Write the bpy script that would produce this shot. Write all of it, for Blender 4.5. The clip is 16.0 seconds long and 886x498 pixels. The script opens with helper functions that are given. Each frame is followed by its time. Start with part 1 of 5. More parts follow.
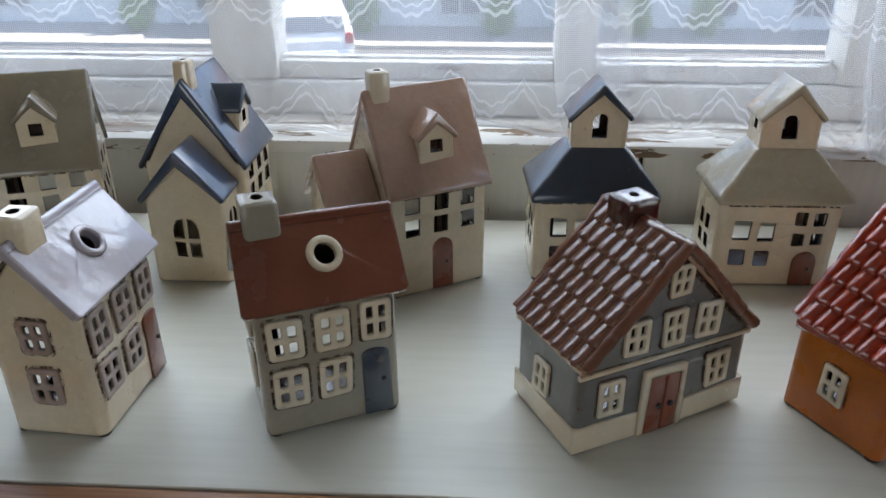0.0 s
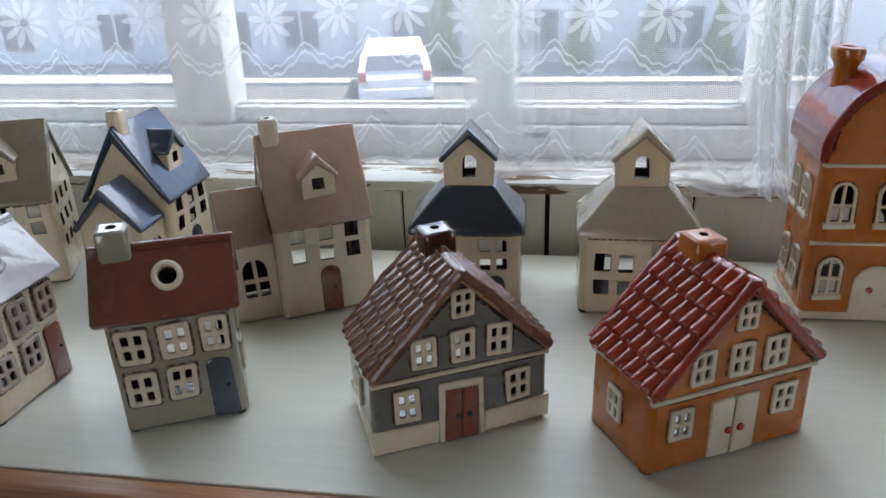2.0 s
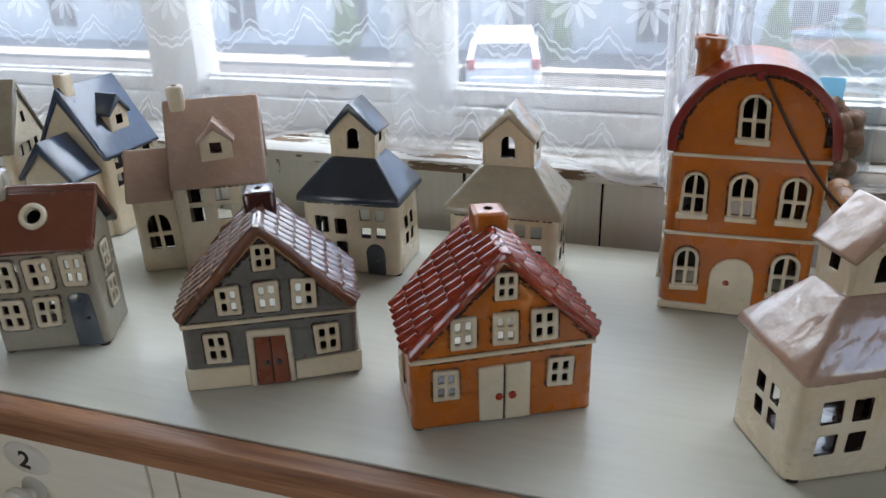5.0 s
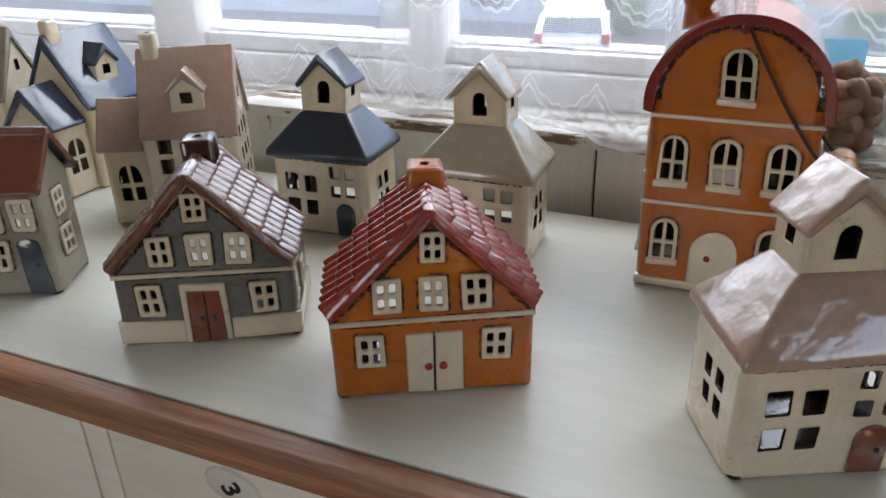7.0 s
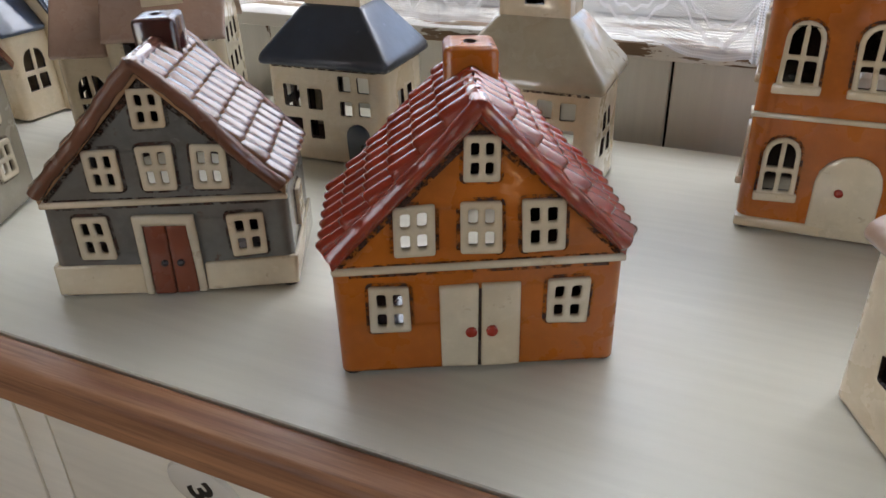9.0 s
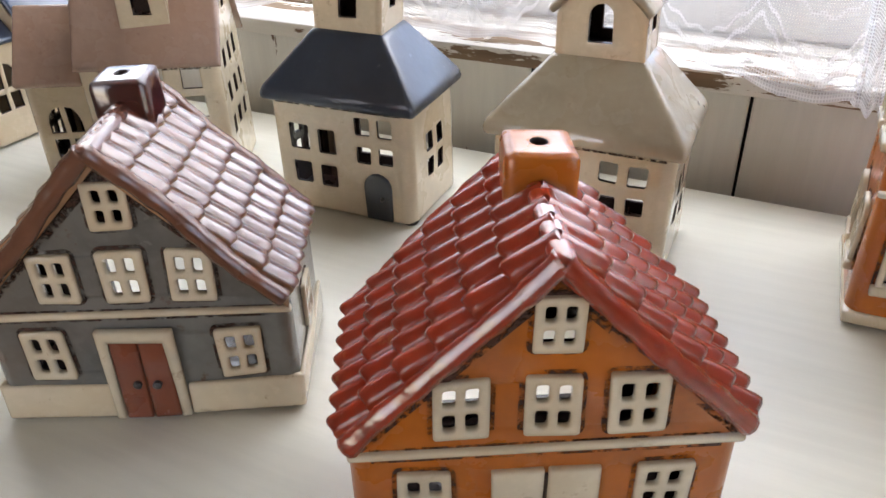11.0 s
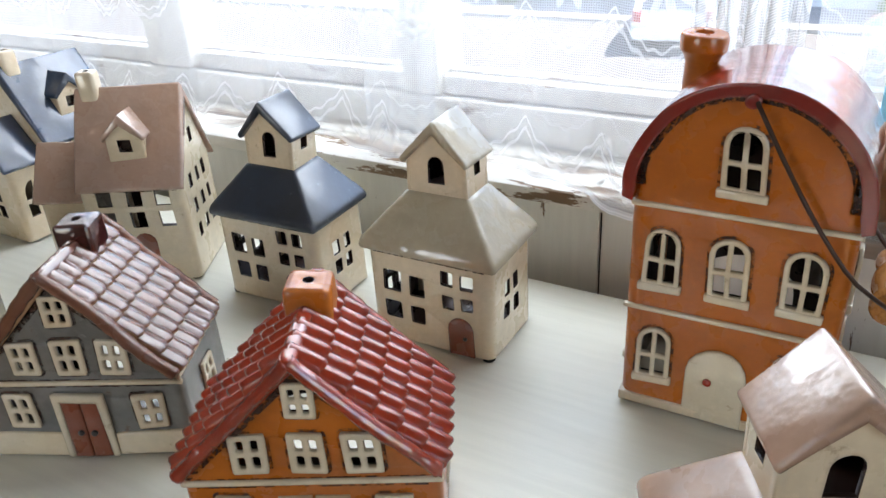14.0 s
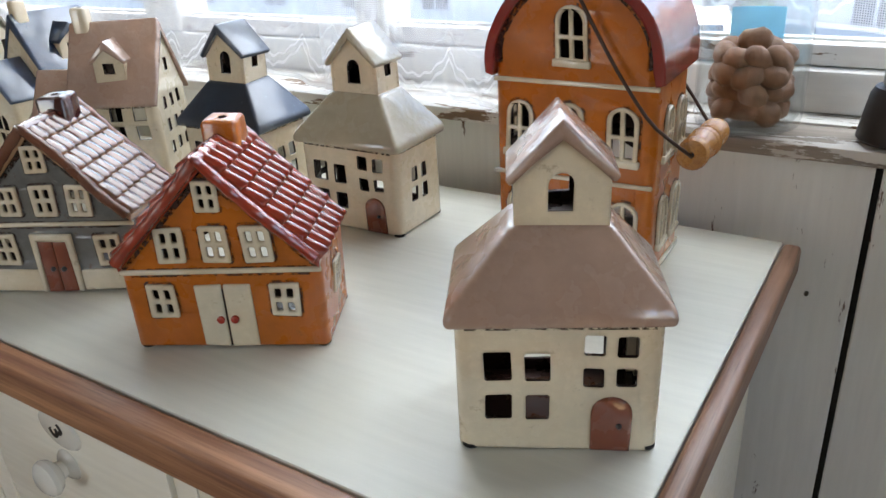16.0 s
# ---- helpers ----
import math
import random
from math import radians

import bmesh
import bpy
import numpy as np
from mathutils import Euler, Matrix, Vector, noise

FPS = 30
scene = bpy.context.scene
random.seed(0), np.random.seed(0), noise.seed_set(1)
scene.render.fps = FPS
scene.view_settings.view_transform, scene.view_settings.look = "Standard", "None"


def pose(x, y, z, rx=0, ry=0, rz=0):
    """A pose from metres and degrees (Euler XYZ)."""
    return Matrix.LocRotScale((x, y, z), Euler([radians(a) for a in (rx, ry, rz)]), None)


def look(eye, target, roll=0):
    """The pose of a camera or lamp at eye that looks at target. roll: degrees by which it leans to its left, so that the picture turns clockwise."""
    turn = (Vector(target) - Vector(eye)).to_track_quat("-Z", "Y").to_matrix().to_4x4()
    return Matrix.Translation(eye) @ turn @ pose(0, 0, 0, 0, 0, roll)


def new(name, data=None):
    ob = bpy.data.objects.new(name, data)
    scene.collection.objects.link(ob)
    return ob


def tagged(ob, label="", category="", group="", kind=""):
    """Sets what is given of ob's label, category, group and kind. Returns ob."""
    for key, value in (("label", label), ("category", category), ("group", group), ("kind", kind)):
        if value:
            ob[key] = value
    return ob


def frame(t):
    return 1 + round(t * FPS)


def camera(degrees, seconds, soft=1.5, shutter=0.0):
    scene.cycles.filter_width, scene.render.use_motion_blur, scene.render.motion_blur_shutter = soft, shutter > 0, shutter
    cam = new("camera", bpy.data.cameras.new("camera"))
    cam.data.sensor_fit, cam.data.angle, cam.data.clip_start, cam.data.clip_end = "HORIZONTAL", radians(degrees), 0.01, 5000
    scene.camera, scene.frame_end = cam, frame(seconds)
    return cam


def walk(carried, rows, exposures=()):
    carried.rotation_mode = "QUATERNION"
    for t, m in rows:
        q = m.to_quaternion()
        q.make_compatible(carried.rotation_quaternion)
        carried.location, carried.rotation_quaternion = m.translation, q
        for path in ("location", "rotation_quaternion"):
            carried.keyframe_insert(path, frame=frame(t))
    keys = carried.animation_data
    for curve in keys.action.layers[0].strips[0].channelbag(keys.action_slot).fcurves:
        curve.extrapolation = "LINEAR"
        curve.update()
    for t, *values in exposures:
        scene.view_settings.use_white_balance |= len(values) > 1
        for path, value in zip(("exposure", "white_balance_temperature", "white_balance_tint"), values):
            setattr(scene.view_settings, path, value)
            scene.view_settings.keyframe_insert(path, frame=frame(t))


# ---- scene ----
cam = camera(60.4, 16.0)
PATH = [
    (0, (0.054, 0.066, 1.206), (-0.037, 1.854, 0.316), -0.0),
    (0.5, (0.082, 0.045, 1.196), (-0.005, 1.862, 0.365), -0.1),
    (1, (0.132, 0.03, 1.203), (-0.046, 1.857, 0.411), -0.7),
    (1.5, (0.185, 0.017, 1.238), (-0.069, 1.83, 0.432), -1.7),
    (2, (0.258, 0.015, 1.231), (-0.053, 1.819, 0.424), -2.2),
    (2.5, (0.312, 0.016, 1.22), (-0.117, 1.793, 0.409), -1.6),
    (3, (0.356, 0.022, 1.218), (-0.167, 1.772, 0.403), -1.8),
    (3.5, (0.39, 0.02, 1.219), (-0.176, 1.761, 0.414), -2.2),
    (4, (0.419, 0.011, 1.229), (-0.14, 1.751, 0.417), -1.5),
    (4.5, (0.456, 0.015, 1.226), (-0.116, 1.749, 0.411), -1.2),
    (5, (0.5, 0.025, 1.222), (-0.08, 1.752, 0.398), -1.8),
    (5.2, (0.513, 0.025, 1.223), (-0.064, 1.751, 0.394), -1.8),
    (7.3, (0.579, 0.109, 1.172), (-0.172, 1.727, 0.267), -1.8),
    (7.5, (0.571, 0.123, 1.15), (-0.19, 1.72, 0.217), -2.1),
    (8, (0.547, 0.156, 1.116), (-0.233, 1.74, 0.176), -2.7),
    (8.2, (0.539, 0.167, 1.107), (-0.233, 1.752, 0.164), -2.5),
    (10.3, (0.459, 0.266, 1.099), (-0.286, 1.823, 0.088), -1.1),
    (10.5, (0.453, 0.277, 1.102), (-0.292, 1.829, 0.086), -1.1),
    (11, (0.440, 0.312, 1.120), (-0.314, 1.836, 0.068), -1.4),
    (11.5, (0.431, 0.344, 1.140), (-0.326, 1.866, 0.085), -2.0),
    (12, (0.424, 0.361, 1.159), (-0.336, 1.876, 0.096), -2.6),
    (12.5, (0.430, 0.354, 1.174), (-0.331, 1.884, 0.133), -2.9),
    (13, (0.475, 0.325, 1.199), (-0.402, 1.826, 0.208), -3.4),
    (13.5, (0.549, 0.306, 1.21), (-0.367, 1.804, 0.252), -4.0),
    (14, (0.618, 0.279, 1.214), (-0.314, 1.79, 0.293), -3.5),
    (14.5, (0.658, 0.258, 1.216), (-0.297, 1.771, 0.322), -3.3),
    (15, (0.705, 0.229, 1.203), (-0.26, 1.741, 0.319), -3.4),
    (15.5, (0.753, 0.204, 1.182), (-0.23, 1.716, 0.318), -3.2),
    (16, (0.782, 0.189, 1.144), (-0.216, 1.703, 0.3), -3.4),
]
EXPOSURES = [(0.0, 1.49, 6500, 12), (5.2, 1.69, 6600, 12), (7.5, 1.79, 6900, 16), (8.2, 1.84, 7000, 16), (10.5, 2.15, 7150, 19), (11.0, 2.4, 7150, 19), (11.5, 2.42, 7100, 18), (12.5, 2.43, 6850, 14), (14.0, 2.28, 6750, 12), (16.0, 2.2, 6750, 12)]
walk(cam, [(t, look(eye, target, roll)) for t, eye, target, roll in PATH], EXPOSURES)

# ---- light ----
SUN_EL, SUN_AZ = 60.0, 55.0     # degrees above the horizon; degrees from the window's outward normal towards +x
world = bpy.data.worlds.new("sky")
world.use_nodes = True
scene.world = world
sky = world.node_tree.nodes.new("ShaderNodeTexSky")
sky.sky_type, sky.sun_disc = 'NISHITA', False
sky.sun_elevation, sky.sun_rotation = radians(SUN_EL), radians(SUN_AZ)
world.node_tree.links.new(sky.outputs[0], world.node_tree.nodes["Background"].inputs[0])
world.node_tree.nodes["Background"].inputs[1].default_value = 0.15

sun = new("sun", bpy.data.lights.new("sun", 'SUN'))
sun.data.energy, sun.data.angle, sun.data.color = 5.0, radians(0.5), (1.0, 0.95, 0.87)
_sd = Vector((math.sin(radians(SUN_AZ)) * math.cos(radians(SUN_EL)), math.cos(radians(SUN_AZ)) * math.cos(radians(SUN_EL)), math.sin(radians(SUN_EL))))
sun.matrix_world = look(_sd * 20, (0, 0, 0))


def area_lamp(name, eye, target, w, h, energy, color):
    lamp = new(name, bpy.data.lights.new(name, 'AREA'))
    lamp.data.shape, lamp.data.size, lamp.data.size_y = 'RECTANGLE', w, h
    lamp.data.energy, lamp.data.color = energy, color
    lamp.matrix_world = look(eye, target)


# daylight that comes in by the window; two fill lamps added at assumed, unseen openings
area_lamp("window_daylight", (0.15, 1.13, 1.72), (0.15, 0.0, 1.30), 2.0, 0.8, 12.0, (0.80, 0.90, 1.0))
area_lamp("rear_fill_lamp", (-0.6, -2.46, 1.55), (-0.6, 0.0, 1.3), 1.3, 1.2, 3.1, (1.0, 0.88, 0.74))
area_lamp("side_fill_lamp", (2.66, -0.6, 1.55), (0.0, 0.2, 1.2), 1.1, 1.2, 0.9, (0.92, 0.96, 1.0))


# ---- materials ----
class Nodes:
    """A short hand for node trees."""

    def __init__(self, name):
        self.mat = bpy.data.materials.new(name)
        self.mat.use_nodes = True
        self.tree = self.mat.node_tree
        self.bsdf = self.tree.nodes["Principled BSDF"]
        self.out = self.tree.nodes["Material Output"]

    def node(self, kind, **sets):
        n = self.tree.nodes.new(kind)
        for key, value in sets.items():
            n.inputs[key.replace("_", " ")].default_value = value
        return n

    def link(self, a, b):
        self.tree.links.new(a, b)

    def put(self, value, socket):
        if isinstance(value, bpy.types.NodeSocket):
            self.link(value, socket)
        else:
            socket.default_value = value

    def math(self, op, a, b=0.0, c=0.0):
        n = self.tree.nodes.new("ShaderNodeMath")
        n.operation = op
        for v, s in zip((a, b, c), n.inputs):
            self.put(v, s)
        return n.outputs[0]

    def coords(self, scale=(1, 1, 1), shift=True):
        tc = self.tree.nodes.new("ShaderNodeTexCoord")
        mp = self.tree.nodes.new("ShaderNodeMapping")
        mp.inputs["Scale"].default_value = scale
        self.link(tc.outputs["Object"], mp.inputs["Vector"])
        if shift:
            info = self.tree.nodes.new("ShaderNodeObjectInfo")
            self.link(info.outputs["Random"], mp.inputs["Location"])
        return mp.outputs[0]

    def noise(self, vec, scale, detail=3.0, rough=0.55):
        n = self.tree.nodes.new("ShaderNodeTexNoise")
        n.inputs["Scale"].default_value, n.inputs["Detail"].default_value, n.inputs["Roughness"].default_value = scale, detail, rough
        self.link(vec, n.inputs["Vector"])
        return n.outputs["Fac"]

    def ramp(self, fac, lo, hi, a=0.0, b=1.0):
        n = self.tree.nodes.new("ShaderNodeMapRange")
        n.inputs["From Min"].default_value, n.inputs["From Max"].default_value = lo, hi
        n.inputs["To Min"].default_value, n.inputs["To Max"].default_value = a, b
        self.put(fac, n.inputs["Value"])
        return n.outputs[0]

    def mix(self, fac, a, b):
        n = self.tree.nodes.new("ShaderNodeMix")
        n.data_type = 'RGBA'
        self.put(fac, n.inputs[0])
        for v, s in ((a, n.inputs[6]), (b, n.inputs[7])):
            self.put(v if isinstance(v, bpy.types.NodeSocket) else (*v, 1.0), s)
        return n.outputs[2]

    def bump(self, height, strength, distance, normal=None):
        n = self.tree.nodes.new("ShaderNodeBump")
        n.inputs["Strength"].default_value, n.inputs["Distance"].default_value = strength, distance
        self.link(height, n.inputs["Height"])
        if normal:
            self.link(normal, n.inputs["Normal"])
        return n.outputs[0]


def dim(c, k):
    return tuple(x * k for x in c)


def glaze(name, col, rough=0.24, var=0.78, stain=(0.16, 0.07, 0.03), amount=0.25, wave=0.6, coat=0.9, cr=0.05):
    """Hand-brushed ceramic glaze: uneven colour, brown iron spots, a soft wavy gloss."""
    n = Nodes(name)
    v = n.coords()
    n1, n2, n3, n4 = n.noise(v, 34, 4), n.noise(v, 170, 3), n.noise(v, 90, 5, 0.7), n.noise(v, 13, 3, 0.6)
    c = n.mix(n.ramp(n1, 0.35, 0.7), col, dim(col, var))
    c = n.mix(n.math('MULTIPLY', n.ramp(n4, 0.45, 0.68), 0.55), c, tuple(x * k * (0.4 + 0.6 * var) for x, k in zip(col, (1.08, 0.95, 0.82))))
    c = n.mix(n.math('MULTIPLY', n.ramp(n2, 0.52, 0.75), 0.25), c, dim(col, 1.2))
    c = n.mix(n.math('MULTIPLY', n.ramp(n3, 0.63, 0.74), amount), c, stain)
    n.link(c, n.bsdf.inputs["Base Color"])
    n.link(n.ramp(n1, 0.3, 0.75, rough * 0.7, rough * 1.25), n.bsdf.inputs["Roughness"])
    n.bsdf.inputs["Specular IOR Level"].default_value = 0.3
    n.bsdf.inputs["Coat Weight"].default_value, n.bsdf.inputs["Coat Roughness"].default_value = coat, cr
    n.bsdf.inputs["Coat IOR"].default_value = 1.75
    bev = n.node("ShaderNodeBevel", Radius=0.0028)
    bev.samples = 4
    b = n.bump(n.noise(v, 34, 1), wave * 0.55, 0.0018, bev.outputs[0])
    b = n.bump(n.noise(v, 85, 2), wave * 0.4, 0.0007, b)
    b = n.bump(n2, 0.15, 0.0003, b)
    n.link(b, n.bsdf.inputs["Normal"])
    n.link(b, n.bsdf.inputs["Coat Normal"])
    return n.mat


def plain(name, col, rough=0.5, metal=0.0, var=0.8, scale=60, bump=0.2, dist=0.0005):
    n = Nodes(name)
    v = n.coords()
    f, g = n.noise(v, scale, 4), n.noise(v, scale * 0.15, 3)
    c = n.mix(n.ramp(f, 0.3, 0.7), col, dim(col, var))
    c = n.mix(n.math('MULTIPLY', n.ramp(g, 0.45, 0.7), 0.4), c, dim(col, var * 0.9))
    n.link(c, n.bsdf.inputs["Base Color"])
    n.link(n.ramp(f, 0.3, 0.7, rough * 0.85, min(1, rough * 1.15)), n.bsdf.inputs["Roughness"])
    n.bsdf.inputs["Metallic"].default_value = metal
    n.link(n.bump(f, bump, dist), n.bsdf.inputs["Normal"])
    return n.mat


def painted_wood(name, col, rough=0.4, chips=0.0, wood=(0.20, 0.12, 0.07), axis=0, brush=0.35):
    """Brushed paint on wood; chips: how much of the paint has flaked."""
    n = Nodes(name)
    s = [6.0, 6.0, 6.0]
    s[axis] = 0.5
    v, w = n.coords(tuple(s)), n.coords((1, 1, 1))
    grain, blot, fine = n.noise(v, 24, 5), n.noise(w, 7, 4), n.noise(w, 120, 3)
    c = n.mix(n.ramp(grain, 0.3, 0.75), col, dim(col, 0.90))
    c = n.mix(n.math('MULTIPLY', n.ramp(blot, 0.42, 0.72), 0.5), c, tuple(a * b for a, b in zip(col, (0.93, 0.90, 0.83))))
    height = n.math('ADD', grain, n.math('MULTIPLY', fine, 0.3))
    if chips:
        u = list(s)
        u[axis] = 1.2
        flake = n.noise(n.coords(tuple(a * 0.5 for a in u)), 12, 6, 0.7)
        mask = n.ramp(flake, 0.66 - chips * 0.25, 0.68 - chips * 0.25)
        c = n.mix(mask, c, n.mix(grain, wood, dim(wood, 0.35)))
        height = n.math('SUBTRACT', height, mask)
        n.link(n.ramp(mask, 0, 1, rough, 0.85), n.bsdf.inputs["Roughness"])
    else:
        n.link(n.ramp(grain, 0.3, 0.7, rough * 0.8, rough * 1.25), n.bsdf.inputs["Roughness"])
    n.link(c, n.bsdf.inputs["Base Color"])
    n.link(n.bump(height, brush, 0.0008), n.bsdf.inputs["Normal"])
    return n.mat


def bare_wood(name, col, dark, axis=0, rough=0.42):
    n = Nodes(name)
    s = [9.0, 9.0, 9.0]
    s[axis] = 0.35
    v = n.coords(tuple(s))
    g, f = n.noise(v, 9, 6, 0.6), n.noise(v, 60, 3)
    c = n.mix(n.ramp(g, 0.35, 0.68), col, dark)
    c = n.mix(n.math('MULTIPLY', n.ramp(f, 0.5, 0.7), 0.5), c, dim(dark, 0.6))
    n.link(c, n.bsdf.inputs["Base Color"])
    n.link(n.ramp(g, 0.3, 0.7, rough * 0.8, rough * 1.3), n.bsdf.inputs["Roughness"])
    n.link(n.bump(n.math('ADD', g, f), 0.3, 0.0006), n.bsdf.inputs["Normal"])
    return n.mat


def lace(name, net=0.38):
    """Sheer net with woven scallop bands and flowers."""
    n = Nodes(name)
    sp = n.tree.nodes.new("ShaderNodeSeparateXYZ")
    uv = n.tree.nodes.new("ShaderNodeUVMap")
    n.link(uv.outputs[0], sp.inputs[0])
    x, z = sp.outputs[0], sp.outputs[1]
    per = 0.088
    # scallop: pointed heads and a rounded foot
    wave = n.math('SUBTRACT', 1.0, n.math('ABSOLUTE', n.math('SINE', n.math('MULTIPLY', x, math.pi / per))))
    wig = n.math('MULTIPLY', n.math('SINE', n.math('MULTIPLY', x, 420.0)), 0.0016)

    def line(z0, amp, width):
        zl = n.math('ADD', n.math('ADD', n.math('MULTIPLY', wave, amp), z0), wig)
        dist = n.math('ABSOLUTE', n.math('SUBTRACT', z, zl))
        return n.ramp(dist, width, width * 0.45)

    def top(a, b):
        return n.math('MAXIMUM', a, b)

    m = line(0.012, 0.032, 0.0030)
    m = top(m, line(0.023, 0.032, 0.0022))
    m = top(m, n.math('MULTIPLY', line(0.050, 0.026, 0.0018), 0.5))
    for k in range(4):
        base = 0.120 + 0.165 * k
        m = top(m, line(base, 0.030, 0.0030))
        m = top(m, line(base + 0.010, 0.030, 0.0018))
        xs = n.math('SUBTRACT', n.math('MODULO', n.math('ADD', x, 10 * per), per), per / 2)
        for cz, petals, reach0, weight in ((base + 0.066, 5.0, 0.034, 0.85), (base + 0.026, 2.0, 0.007, 0.6), (base + 0.112, 3.0, 0.013, 0.6)):
            zs = n.math('SUBTRACT', z, cz)
            r = n.math('SQRT', n.math('ADD', n.math('MULTIPLY', xs, xs), n.math('MULTIPLY', zs, zs)))
            ang = n.math('ARCTAN2', zs, xs)
            pet = n.math('ABSOLUTE', n.math('COSINE', n.math('MULTIPLY', ang, petals)))
            inside = n.ramp(n.math('SUBTRACT', r, n.math('MULTIPLY', n.math('POWER', pet, 0.8), reach0)), 0.0, -0.003)
            hole = n.ramp(r, 0.004, 0.006)
            m = top(m, n.math('MULTIPLY', n.math('MULTIPLY', inside, hole), weight))
    cell = 0.0021
    across = n.ramp(n.math('PINGPONG', x, cell / 2), cell * 0.05, cell * 0.35, 1.0, 0.0)
    along = n.ramp(n.math('PINGPONG', z, cell / 2), cell * 0.05, cell * 0.35, 1.0, 0.0)
    weave = top(across, along)
    fabric = n.math('MULTIPLY', m, 0.30)
    alpha = n.math('ADD', n.math('ADD', fabric, net * 0.55), n.math('MULTIPLY', weave, net * 0.7))
    edge = n.ramp(z, 0.006, 0.003, 0.0, 0.35)
    alpha = n.math('MINIMUM', n.math('ADD', alpha, edge), 0.95)
    dif = n.node("ShaderNodeBsdfDiffuse", Color=(0.88, 0.89, 0.90, 1))
    tra = n.node("ShaderNodeBsdfTranslucent", Color=(0.88, 0.89, 0.90, 1))
    clear = n.node("ShaderNodeBsdfTransparent")
    a, b = n.node("ShaderNodeMixShader", Fac=0.5), n.node("ShaderNodeMixShader")
    n.link(dif.outputs[0], a.inputs[1]), n.link(tra.outputs[0], a.inputs[2])
    n.link(alpha, b.inputs[0]), n.link(clear.outputs[0], b.inputs[1]), n.link(a.outputs[0], b.inputs[2])
    n.link(b.outputs[0], n.out.inputs[0])
    return n.mat


def clear_glass(name, gloss=0.05, tint=(0.97, 0.985, 0.98)):
    n = Nodes(name)
    lw = n.node("ShaderNodeLayerWeight", Blend=0.5)
    tr, gl, mx = n.node("ShaderNodeBsdfTransparent", Color=(*tint, 1)), n.node("ShaderNodeBsdfGlossy", Roughness=0.02), n.node("ShaderNodeMixShader")
    n.link(n.math('ADD', n.math('MULTIPLY', n.math('POWER', lw.outputs[1], 3.0), 0.6), gloss), mx.inputs[0])
    n.link(tr.outputs[0], mx.inputs[1]), n.link(gl.outputs[0], mx.inputs[2]), n.link(mx.outputs[0], n.out.inputs[0])
    return n.mat


CREAM = glaze("cream_glaze", (0.71, 0.605, 0.43), amount=0.45, var=0.80, rough=0.3)
FRAME = glaze("ivory_glaze", (0.66, 0.575, 0.42), amount=0.5, var=0.82)
# brown inner glaze, with the shade inside the houses darkened into its colour
INSIDE = glaze("shaded_inner_glaze", (0.026, 0.011, 0.008), rough=0.3, amount=0.3, coat=0.5)
ORANGE = glaze("amber_glaze", (0.47, 0.128, 0.012), rough=0.3, var=0.66, amount=0.45, coat=0.4, wave=1.0)
RED = glaze("red_glaze", (0.33, 0.030, 0.010), rough=0.22, var=0.6, stain=(0.35, 0.10, 0.03), amount=0.6, coat=1.0, wave=1.3)
GREYBLUE = glaze("grey_blue_glaze", (0.150, 0.152, 0.142), var=0.62, stain=(0.10, 0.05, 0.03), amount=0.9, coat=0.6)
BROWNTILE = glaze("brown_tile_glaze", (0.150, 0.060, 0.042), rough=0.2, var=0.75, stain=(0.42, 0.22, 0.12), amount=0.5, coat=1.0, wave=1.3)
REDROOF = glaze("smooth_red_glaze", (0.22, 0.018, 0.012), rough=0.2, var=0.75, stain=(0.35, 0.12, 0.03), amount=0.15, coat=1.0, wave=0.9, cr=0.08)
VERGE = glaze("brown_verge_glaze", (0.175, 0.070, 0.040), rough=0.25, var=0.7, amount=0.7, coat=0.4)
DARKRED = glaze("oxblood_glaze", (0.050, 0.008, 0.006), rough=0.15, coat=0.8)
BROWN = glaze("brown_glaze", (0.165, 0.050, 0.028), rough=0.25, var=0.8, wave=1.0, coat=0.6, cr=0.1)
DOORRED = glaze("door_brown_glaze", (0.20, 0.048, 0.022), rough=0.3)
# slate and navy bases are set bluer, holding some of the reflected sky
SLATE = glaze("slate_glaze", (0.016, 0.029, 0.052), rough=0.4, var=0.7, stain=(0.16, 0.19, 0.23), amount=0.3, wave=0.7, cr=0.20)
NAVY = glaze("navy_glaze", (0.018, 0.042, 0.095), rough=0.35, var=0.65, stain=(0.12, 0.16, 0.24), amount=0.35, wave=0.7, cr=0.16)
PINK = glaze("pink_glaze", (0.43, 0.285, 0.215), rough=0.28, var=0.80, wave=1.8, coat=1.0, cr=0.11)
LILAC = glaze("lilac_glaze", (0.38, 0.34, 0.375), rough=0.17, var=0.88, wave=1.0)
OLIVE = glaze("olive_glaze", (0.24, 0.205, 0.145), rough=0.25, var=0.80, wave=1.0)
BEIGE = glaze("beige_glaze", (0.42, 0.37, 0.265), rough=0.3, var=0.80, wave=1.7, cr=0.11)
STONE = glaze("stone_grey_glaze", (0.28, 0.255, 0.195), var=0.85, amount=0.4)
BLUEDOOR = glaze("blue_door_glaze", (0.045, 0.063, 0.088), rough=0.3)
def oxide(name):
    """Patchy brown iron oxide that has run over the glaze."""
    n = Nodes(name)
    v = n.coords()
    f = n.noise(v, 210, 5, 0.7)
    n.link(n.mix(n.noise(v, 400, 2), (0.016, 0.007, 0.005), (0.09, 0.032, 0.014)), n.bsdf.inputs["Base Color"])
    n.bsdf.inputs["Roughness"].default_value = 0.7
    n.link(n.ramp(f, 0.43, 0.58, 0.0, 0.9), n.bsdf.inputs["Alpha"])
    return n.mat


